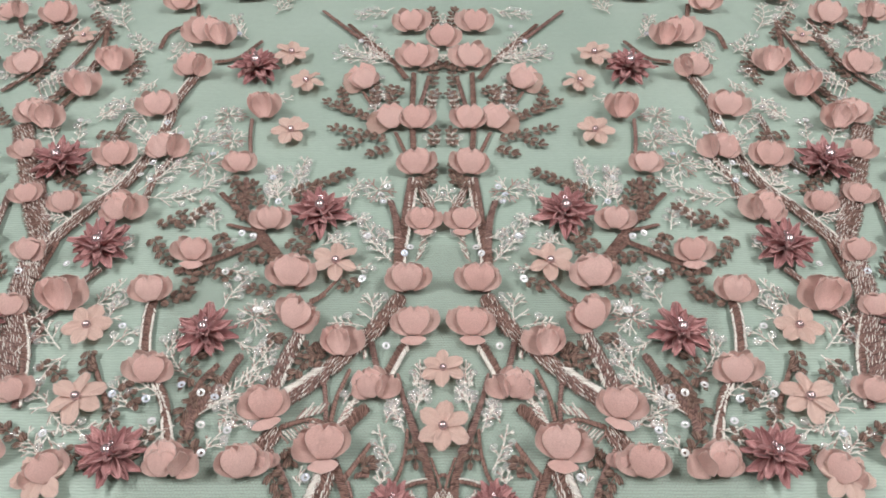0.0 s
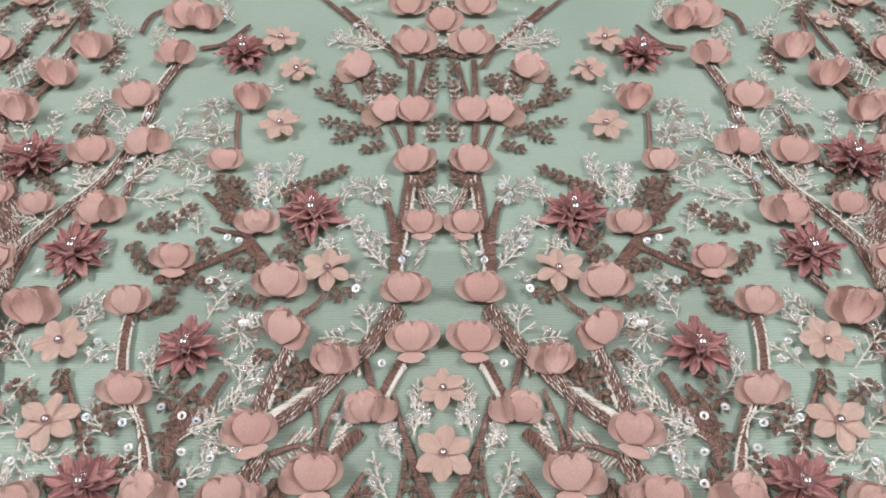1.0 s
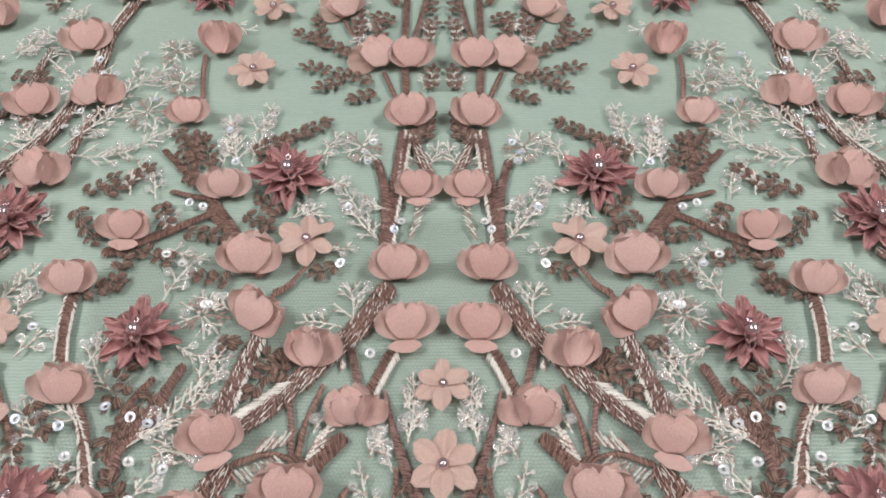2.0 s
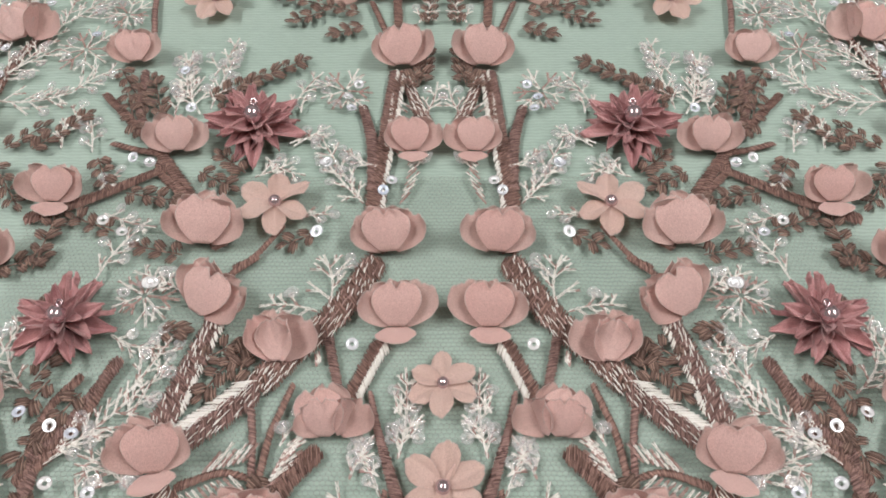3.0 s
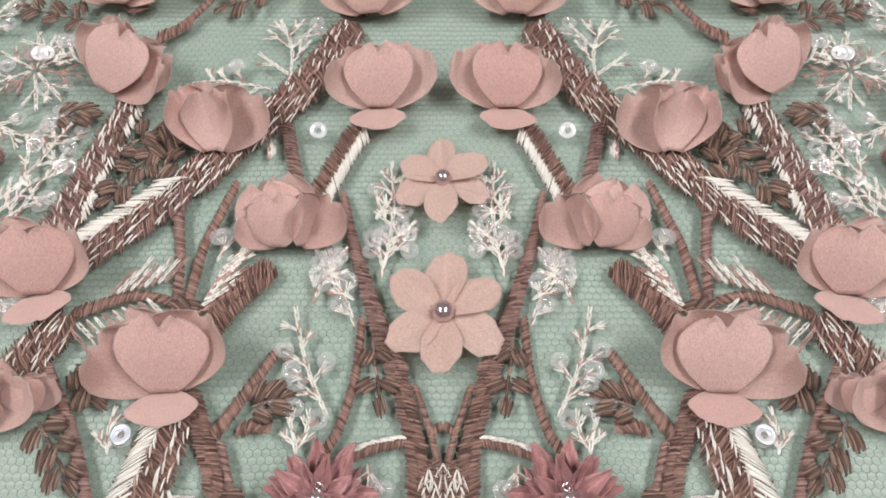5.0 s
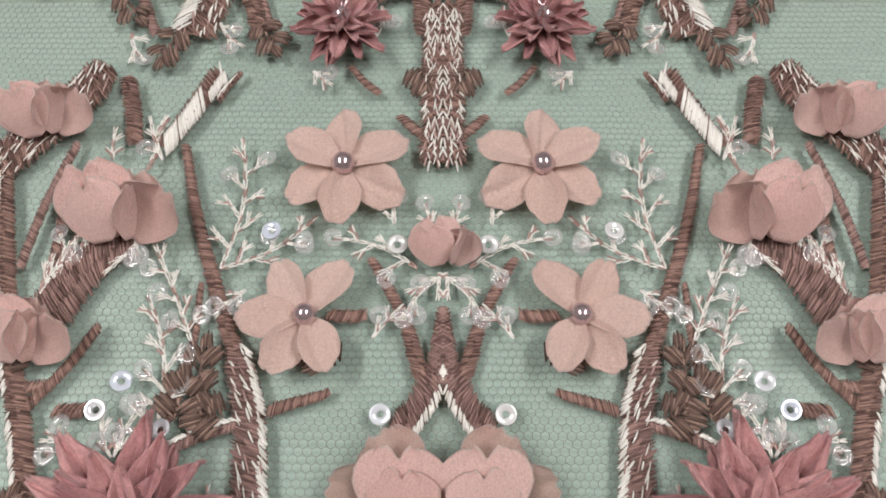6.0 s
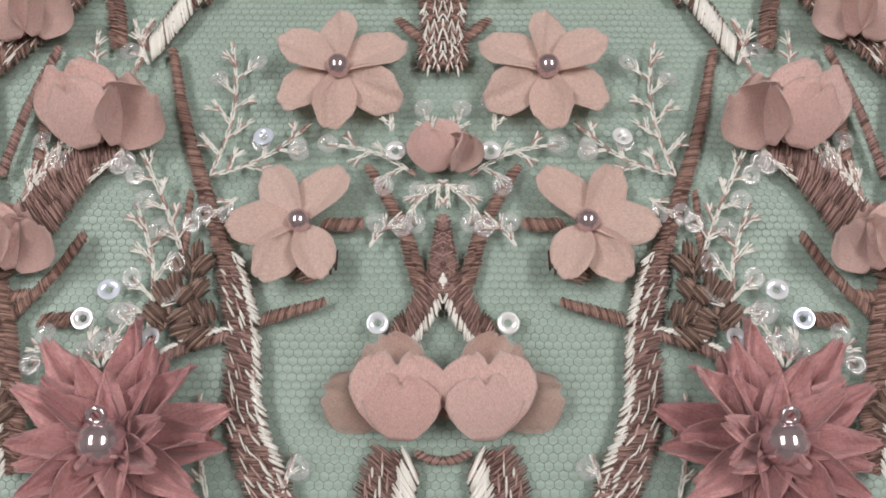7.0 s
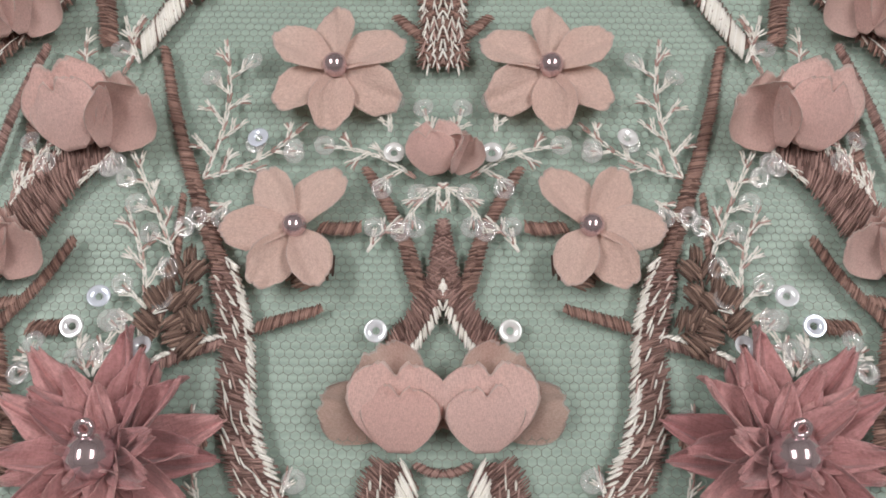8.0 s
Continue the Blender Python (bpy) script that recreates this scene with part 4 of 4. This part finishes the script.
leaf_spray(-53.7, 182.2, -64.1, 166.4, 9.8)
leaf_spray(-104.3, 171.4, -109.2, 162.1, 7.2)
leaf_spray(-109.9, 246.9, -104.2, 235.8, 8.4)
leaf_spray(-73.6, 265.3, -63.6, 280.9, 6.7)
leaf_spray(-113.5, 197.0, -102.9, 190.5, 6.1)
leaf_spray(-78.3, 185.2, -71.2, 185.6, 5.8)
leaf_spray(-38.4, 217.9, -47.0, 213.8, 6.0)
leaf_spray(-62.2, 240.8, -71.2, 248.5, 8.0)
leaf_spray(-108.6, 171.1, -104.7, 179.1, 5.8)
leaf_spray(-67.5, 124.0, -60.3, 114.0, 6.6)
leaf_spray(-63.2, 133.8, -58.5, 127.8, 4.9)
leaf_spray(-12.3, 138.2, -10.7, 127.3, 5.3)
leaf_spray(-32.3, 126.4, -27.5, 127.7, 3.1)
leaf_spray(-41.6, 143.6, -46.3, 141.6, 3.0)
leaf_spray(-51.7, 111.4, -54.4, 104.0, 4.4)
leaf_spray(-36.4, 112.8, -33.0, 106.9, 4.4)
leaf_spray(-4.9, 102.1, -2.8, 98.4, 2.9)
fern(-28.9, 380.7, -62.9, 399.6, 19.3)
fern(-32.3, 385.5, -47.2, 413.3, 12.9)
fern(-165.0, 326.9, -190.5, 350.2, 14.6)
fern(-150.4, 282.5, -136.1, 330.6, 13.6)
fern(-83.2, 268.3, -90.4, 293.9, 12.1)
fern(-78.4, 282.9, -72.4, 301.3, 11.0)
fern(-199.4, 301.6, -202.6, 330.8, 10.0)
fern(-156.7, 275.3, -135.5, 295.7, 16.2)
fern(-150.0, 286.3, -177.6, 329.5, 13.7)
fern(-151.6, 271.5, -125.2, 274.9, 16.1)
fern(-166.4, 275.5, -188.2, 311.1, 13.5)
fern(-177.6, 251.3, -203.7, 259.3, 10.3)
fern(-122.4, 250.5, -119.7, 269.5, 10.4)
fern(-81.9, 168.2, -73.2, 185.1, 11.2)
fern(-99.9, 148.6, -77.9, 170.8, 15.0)
fern(-115.1, 156.4, -136.9, 169.4, 13.1)
fern(-108.3, 143.8, -123.7, 137.9, 12.8)
fern(-94.2, 132.3, -86.0, 143.5, 10.4)
fern(-150.3, 187.6, -141.8, 211.3, 13.9)
fern(-145.5, 179.6, -134.8, 190.2, 11.4)
fern(-163.0, 177.2, -169.9, 164.7, 11.3)
fern(-162.2, 143.4, -151.7, 128.0, 10.6)
fern(-153.1, 141.1, -139.0, 143.3, 8.4)
fern(-25.0, 230.3, -39.2, 254.8, 12.6)
fern(-119.8, 177.1, -114.4, 193.1, 9.1)
fern(-247.8, 398.3, -266.2, 421.5, 12.7)
fern(-228.8, 361.9, -217.8, 375.5, 15.2)
fern(-185.9, 363.9, -178.7, 378.2, 9.2)
fern(-98.9, 352.6, -85.9, 348.2, 9.2)
fern(-121.1, 407.3, -130.4, 421.2, 13.2)
fern(-153.5, 231.2, -152.0, 244.0, 10.0)
fern(-50.7, 266.0, -41.2, 284.5, 8.1)
fern(-49.4, 252.5, -36.6, 256.6, 7.9)
fern(-6.0, 338.4, -9.2, 355.8, 9.1)
fern(-166.2, 179.8, -185.6, 202.1, 13.6)
fern(-159.2, 201.5, -147.4, 218.8, 11.8)
fern(-160.5, 150.3, -172.5, 159.9, 10.7)
fern(-134.6, 150.2, -140.5, 134.5, 10.7)
fern(-126.0, 150.3, -136.7, 164.5, 10.8)
fern(-108.5, 167.3, -118.2, 179.8, 8.9)
fern(-77.4, 142.8, -91.8, 151.1, 12.8)
fern(-99.6, 201.7, -90.8, 219.4, 9.5)
fern(-125.2, 274.9, -111.0, 286.0, 10.8)
fern(-211.5, 312.3, -226.7, 338.9, 11.3)
fern(-194.9, 332.5, -182.3, 340.7, 14.6)
fern(-145.6, 326.3, -159.1, 310.0, 14.6)
fern(-180.1, 275.9, -164.0, 286.6, 13.4)
fern(-198.6, 252.1, -193.8, 276.6, 12.9)
fern(-159.2, 250.8, -175.4, 244.6, 12.9)
fern(-235.1, 418.5, -241.2, 397.6, 13.1)
fern(-177.9, 393.4, -193.9, 415.5, 12.8)
fern(-168.1, 367.9, -176.9, 354.1, 12.4)
fern(-206.3, 379.8, -222.5, 371.0, 12.5)
fern(-27.9, 359.3, -39.0, 336.4, 9.3)
fern(-8.6, 309.3, -1.8, 321.9, 8.7)
fern(-5.4, 265.7, -1.8, 279.9, 8.1)
fern(-157.9, 129.4, -172.0, 142.2, 11.5)
fern(-163.4, 154.2, -149.2, 141.0, 12.0)
fern(-196.5, 222.7, -197.6, 248.2, 13.4)
fern(-190.6, 180.4, -206.0, 199.5, 12.5)
fern(-214.5, 233.8, -229.5, 256.9, 13.6)
fern(-234.0, 289.7, -255.6, 313.0, 14.7)
fern(-231.0, 462.0, -213.0, 428.8, 14.9)
fern(-108.1, 434.9, -100.8, 461.3, 15.0)
fern(-214.9, 329.9, -235.3, 350.6, 12.6)
fern(-135.0, 310.5, -118.9, 324.9, 12.6)
fern(-192.0, 329.4, -180.1, 344.0, 12.7)
fern(-231.7, 429.5, -238.0, 405.5, 14.3)
fern(-256.6, 389.2, -258.3, 367.3, 13.4)
fern(-187.6, 381.0, -187.2, 403.9, 13.6)
fern(-159.4, 409.5, -164.3, 386.4, 14.3)
fern(-237.2, 355.8, -231.5, 376.8, 13.0)
fern(-40.8, 374.3, -31.8, 349.2, 10.6)
fern(0.0, 435.7, -14.4, 416.1, 15.4)
fern(5.1, 383.3, -6.3, 399.4, 10.8)
fern(-24.2, 392.2, -66.1, 391.9, 18.1)
fern(-31.3, 442.3, -57.8, 434.1, 15.4)
fern(-126.2, 409.8, -135.0, 434.2, 14.4)
fern(-197.9, 416.0, -209.3, 447.8, 17.8)
fern(-276.6, 413.7, -251.7, 394.6, 13.8)
fern(-293.0, 446.0, -271.4, 447.6, 14.3)
fern(-20.3, 243.1, -32.2, 250.2, 6.2)
fern(-24.2, 228.8, -36.5, 244.0, 9.0)
fern(-32.1, 192.6, -34.9, 210.3, 15.5)
fern(-35.1, 191.6, -51.5, 193.3, 8.5)
fern(-11.1, 150.3, -10.0, 174.6, 8.8)
fern(-11.3, 150.0, -5.0, 161.5, 6.3)
fern(-81.8, 157.9, -73.5, 177.7, 10.9)
fern(-112.1, 249.0, -116.0, 263.0, 6.7)
fern(-80.3, 265.2, -87.5, 295.0, 11.9)
fern(-88.8, 265.1, -89.6, 280.8, 6.8)
fern(-77.2, 267.4, -72.0, 292.5, 8.5)
fern(-48.1, 251.3, -36.7, 260.0, 6.4)
fern(-47.0, 265.9, -45.1, 274.7, 5.0)
fern(-44.1, 222.9, -32.9, 224.5, 7.6)
fern(-102.7, 225.2, -85.9, 220.0, 6.4)
fern(-15.9, 145.6, -22.3, 154.0, 5.0)
fern(-99.5, 151.1, -85.8, 157.6, 6.8)
fern(-92.2, 148.8, -75.5, 146.0, 6.8)
fern(-91.3, 184.5, -74.7, 180.7, 7.3)
fern(-74.6, 198.5, -89.2, 204.6, 7.4)
fern(-106.2, 233.8, -101.3, 241.9, 4.9)
fern(-56.5, 247.0, -43.2, 239.8, 6.4)
fern(-58.8, 239.0, -46.8, 245.4, 6.3)
fern(-63.0, 199.2, -71.2, 205.5, 5.9)
fern(-111.8, 183.7, -106.0, 197.2, 7.4)
fern(-41.3, 153.2, -34.2, 162.1, 5.2)
fern(-23.2, 144.9, -17.5, 156.0, 6.3)
fern(-11.2, 243.7, -6.1, 253.8, 6.1)
fern(-12.6, 161.9, -5.8, 170.9, 6.4)
fern(-19.3, 124.6, -26.2, 144.3, 8.1)
fern(-15.4, 140.6, -22.0, 155.3, 4.8)
fern(-24.1, 118.6, -27.7, 127.3, 3.5)
fern(-24.0, 119.4, -22.6, 126.0, 2.6)
fern(-54.9, 118.3, -54.9, 126.3, 4.6)
fern(-12.2, 117.0, -13.6, 108.7, 4.3)
fern(-0.7, 116.9, -2.8, 109.7, 4.2)
fern(-44.1, 112.9, -38.9, 107.0, 4.4)
fern(-25.0, 101.4, -21.1, 98.2, 2.9)
fern(-61.2, 110.5, -57.7, 103.7, 4.4)
fern(-38.4, 60.7, -37.1, 86.5, 10.0)
fern(-38.4, 60.7, -22.3, 70.6, 6.4)
fern(-41.3, 46.5, -51.0, 66.5, 5.3)
fern(-46.4, 29.3, -50.1, 55.9, 8.3)
fern(-68.9, 55.9, -61.7, 72.7, 5.4)
fern(-4.4, 60.8, -19.2, 66.4, 7.3)
fern(0.9, 59.9, -6.6, 51.6, 5.4)
fern(1.5, 61.8, -3.2, 73.2, 4.6)
fern(-52.1, 29.0, -54.5, 36.2, 3.3)
fern(-51.7, 29.0, -49.3, 35.8, 3.3)
fern(-51.3, 82.0, -54.9, 91.2, 2.9)
fern(-60.4, 82.1, -60.9, 88.9, 1.9)
fern(-8.7, 69.0, -9.8, 75.3, 2.8)
fern(-34.0, 10.1, -36.4, 24.8, 2.3)
fern(-60.9, 24.8, -57.9, 26.5, 2.4)
fern(-59.2, 29.0, -63.3, 33.2, 3.3)
fern(-23.7, 10.1, -21.8, 16.1, 1.6)
fern(-52.9, 67.0, -58.3, 59.9, 3.7)
fern(-11.8, 48.3, -6.6, 54.0, 3.5)
fern(-33.6, 56.9, -38.4, 52.1, 2.7)
thread_burst(-120.3, 334.7, 10.7)
thread_burst(-114.8, 313.6, 9.8)
thread_burst(-125.6, 295.6, 11.8)
thread_burst(-33.1, 275.8, 10.9)
thread_burst(-84.5, 196.7, 9.9)
fringe(-230.0, 348.1, -216.1, 370.5, -7.5, 13.6, 6)
fringe(-182.8, 276.1, -169.5, 306.3, 7.7, -3.6, 7)
fringe(-59.7, 146.4, -49.0, 149.4, 4.2, 6.8, 7)
fringe(-66.0, 140.7, -51.6, 146.5, 5.6, -5.2, 8)
fringe(-42.4, 145.7, -37.2, 152.5, 2.4, 6.0, 6)
fringe(-44.1, 142.5, -38.9, 154.8, 7.2, 5.4, 6)
fringe(-22.6, 189.5, -17.2, 192.4, 1.9, 6.4, 5)
fringe(-13.2, 228.7, -9.7, 247.7, 4.4, 5.5, 6)
fringe(-33.9, 175.0, -32.6, 176.6, -1.0, 4.5, 2)
fringe(-19.1, 252.9, -14.0, 273.8, 4.8, -4.1, 6)
fringe(-53.8, 79.8, -52.4, 91.2, 1.5, 3.5, 4)
fringe(-68.6, 57.0, -61.7, 63.9, 0.6, 6.0, 6)
sequin(-50.6, 403.6)
sequin(-127.9, 411.8)
sequin(-153.4, 327.8)
sequin(-143.7, 318.8)
sequin(-149.4, 318.0)
sequin(-202.7, 329.5)
sequin(-153.5, 295.6)
sequin(-151.8, 282.5)
sequin(-157.8, 286.5)
sequin(-185.0, 288.5)
sequin(-123.2, 302.3)
sequin(-172.3, 244.5)
sequin(-152.4, 240.8)
sequin(-177.8, 227.0)
sequin(-184.3, 211.6)
sequin(-142.1, 191.6)
sequin(-95.4, 217.8)
sequin(-102.0, 222.1)
sequin(-92.5, 244.3)
sequin(-88.4, 284.5)
sequin(-37.2, 244.4)
sequin(-82.7, 200.6)
sequin(-37.7, 218.0)
sequin(-28.5, 278.0)
sequin(-31.8, 272.3)
sequin(-30.4, 267.2)
sequin(-122.7, 155.5)
sequin(-117.9, 145.4)
sequin(-109.4, 162.0)
sequin(-100.5, 158.4)
sequin(-86.6, 141.3)
sequin(-95.1, 131.6)
sequin(-160.1, 140.0)
sequin(-137.2, 157.7)
sequin(-169.6, 255.2)
sequin(-262.2, 372.9)
sequin(-199.2, 222.7)
sequin(-147.9, 111.4)
sequin(-184.5, 212.3)
sequin(-131.2, 411.0)
sequin(-50.9, 404.3)
sequin(-43.0, 419.7)
sequin(-133.6, 331.7)
sequin(-98.1, 246.3)
sequin(-92.7, 244.4)
sequin(-83.5, 267.4)
sequin(-36.5, 244.3)
sequin(-37.4, 218.3)
sequin(-18.4, 233.4)
sequin(-15.9, 237.1)
sequin(-24.7, 181.3)
sequin(-94.5, 156.2)
sequin(-97.7, 143.7)
sequin(-84.0, 200.5)
sequin(-52.8, 130.1)
sequin(-52.9, 121.5)
sequin(-52.1, 41.0)
sequin(-55.5, 36.4)
sequin(-7.9, 64.9)
sequin(-10.0, 35.7)
sequin(-29.9, 67.5)
sequin(-44.8, 33.2)
poppy(-248.1, 373.2, -6, 23.3, 'bowl')
poppy(-195.4, 374.5, -18, 19.5, 'fold')
poppy(-206.2, 351.3, -16, 18.8, 'fold')
poppy(-227.4, 331.1, -33, 20.5, 'bowl')
poppy(-218.6, 323.7, -4, 17.4, 'fold')
poppy(-137.2, 400.6, -10, 18.1, 'fold')
poppy(-146.9, 404.2, -5, 26.6, 'bowl')
poppy(-148.6, 370.2, 2, 22.8, 'rose')
poppy(-160.2, 335.1, -7, 22.5, 'bowl')
poppy(-172.4, 294.8, -8, 21.9, 'bowl')
poppy(-148.0, 300.6, -9, 21.4, 'rose')
poppy(-221.9, 300.2, -19, 16.8, 'bowl')
poppy(-210.3, 267.6, -12, 16.5, 'bowl')
poppy(-188.3, 261.6, -17, 16.9, 'bowl')
poppy(-159.0, 255.6, -11, 22.5, 'rose')
poppy(-197.1, 230.1, 7, 18.0, 'bowl')
poppy(-118.7, 229.8, 0, 19.8, 'lip')
poppy(-100.3, 332.1, -8, 19.2, 'fold')
poppy(-106.0, 289.7, -6, 18.5, 'bowl')
poppy(-84.4, 250.0, -8, 20.0, 'bowl')
poppy(-16.0, 379.3, -1, 24.7, 'bowl')
poppy(-44.6, 357.7, -17, 20.1, 'heart')
poppy(-28.4, 323.0, -9, 19.7, 'heart')
poppy(-14.1, 323.8, -1, 21.5, 'bowl')
poppy(-13.9, 288.1, -1, 22.0, 'bowl')
poppy(-9.9, 249.6, -1, 17.9, 'lip')
poppy(-70.3, 215.1, 1, 24.4, 'bowl')
poppy(-15.7, 212.2, -2, 21.2, 'bowl')
poppy(-67.1, 192.0, 38, 23.5, 'bowl')
poppy(-12.8, 187.6, -1, 21.7, 'lip')
poppy(-44.5, 177.2, -4, 16.0, 'fold')
poppy(-28.5, 156.7, 1, 19.5, 'rose')
poppy(-71.9, 147.6, -9, 22.9, 'lip')
poppy(-46.6, 130.0, -6, 23.1, 'lip')
poppy(-132.3, 206.1, -10, 19.9, 'bowl')
poppy(-171.5, 200.9, -10, 19.6, 'fold')
poppy(-123.4, 164.4, -3, 21.1, 'bowl')
poppy(-105.9, 122.8, 2, 21.6, 'rose')
poppy(-77.0, 123.0, -10, 21.0, 'bowl')
poppy(-151.3, 120.7, -27, 18.7, 'bowl')
poppy(-193.7, 198.1, -13, 17.2, 'bowl')
poppy(-176.6, 155.7, -20, 17.0, 'bowl')
poppy(-241.3, 282.2, -21, 19.4, 'bowl')
poppy(-225.6, 238.5, -15, 18.2, 'rose')
poppy(-264.8, 329.2, -16, 18.7, 'bowl')
poppy(-178.9, 127.5, -22, 18.4, 'bowl')
poppy(-279.5, 376.0, -16, 19.9, 'rose')
poppy(-219.6, 450.3, -16, 22.4, 'bowl')
poppy(-128.3, 452.9, -4, 23.1, 'rose')
poppy(-80.5, 459.4, -7, 19.7, 'bowl')
poppy(-244.2, 425.0, -12, 23.7, 'bowl')
poppy(-20.0, 415.9, -3, 23.5, 'bowl')
poppy(-169.9, 439.8, -7, 20.6, 'bowl')
poppy(-275.6, 429.5, -20, 17.8, 'rose')
poppy(0.0, 399.5, 0, 22.3, 'bowl', False)
poppy(-68.4, 125.7, -15, 10.6, 'bowl')
poppy(-56.8, 66.5, -2, 19.3, 'tulip')
poppy(-69.7, 45.1, 2, 16.3, 'tulip')
poppy(-73.3, 87.2, -11, 16.0, 'tulip')
poppy(-6.7, 18.9, -1, 17.8, 'heart')
poppy(0.0, 61.7, 0, 12.0, 'tulip', False)
pearl_flower(-223.3, 407.8, 0, 16.2)
pearl_flower(-91.8, 390.5, 10, 21.4)
pearl_flower(-80.1, 363.1, 40, 19.9)
pearl_flower(-83.5, 320.0, 20, 20.4)
pearl_flower(-50.7, 227.6, 0, 21.6)
pearl_flower(-157.1, 190.9, 15, 20.9)
pearl_flower(-151.0, 155.6, 0, 23.0)
pearl_flower(-154.2, 121.3, 10, 19.9)
pearl_flower(-280.4, 471.7, 0, 22.2)
pearl_flower(0.0, 169.3, 0, 17.9, False)
pearl_flower(0.0, 142.3, 0, 21.5, False)
pearl_flower(-17.8, 79.7, 0, 22.6)
pearl_flower(-22.8, 51.7, -30, 20.9, gap=2)
dahlia(-110.7, 376.4, 0, 30.7)
dahlia(-202.2, 295.1, 20, 30.9)
dahlia(-164.1, 236.7, 40, 29.5)
dahlia(-60.6, 258.7, 10, 31.0)
dahlia(-104.2, 187.4, 30, 27.6)
dahlia(-129.8, 130.3, 50, 26.8)
dahlia(-207.1, 193.1, 20, 26.7)
dahlia(-19.5, 110.7, 20, 19.8)
dahlia(-46.7, 17.3, 0, 34.6)
dahlia(-44.5, -6.9, 20, 25.4)

# ---- the other half of the panel ----
MIRROR = Matrix.Diagonal((-1, 1, 1, 1))
for ob in MIRRORED:
    place = Matrix.LocRotScale(ob.location, ob.rotation_euler, None)
    copy_thing(ob, MIRROR @ place)
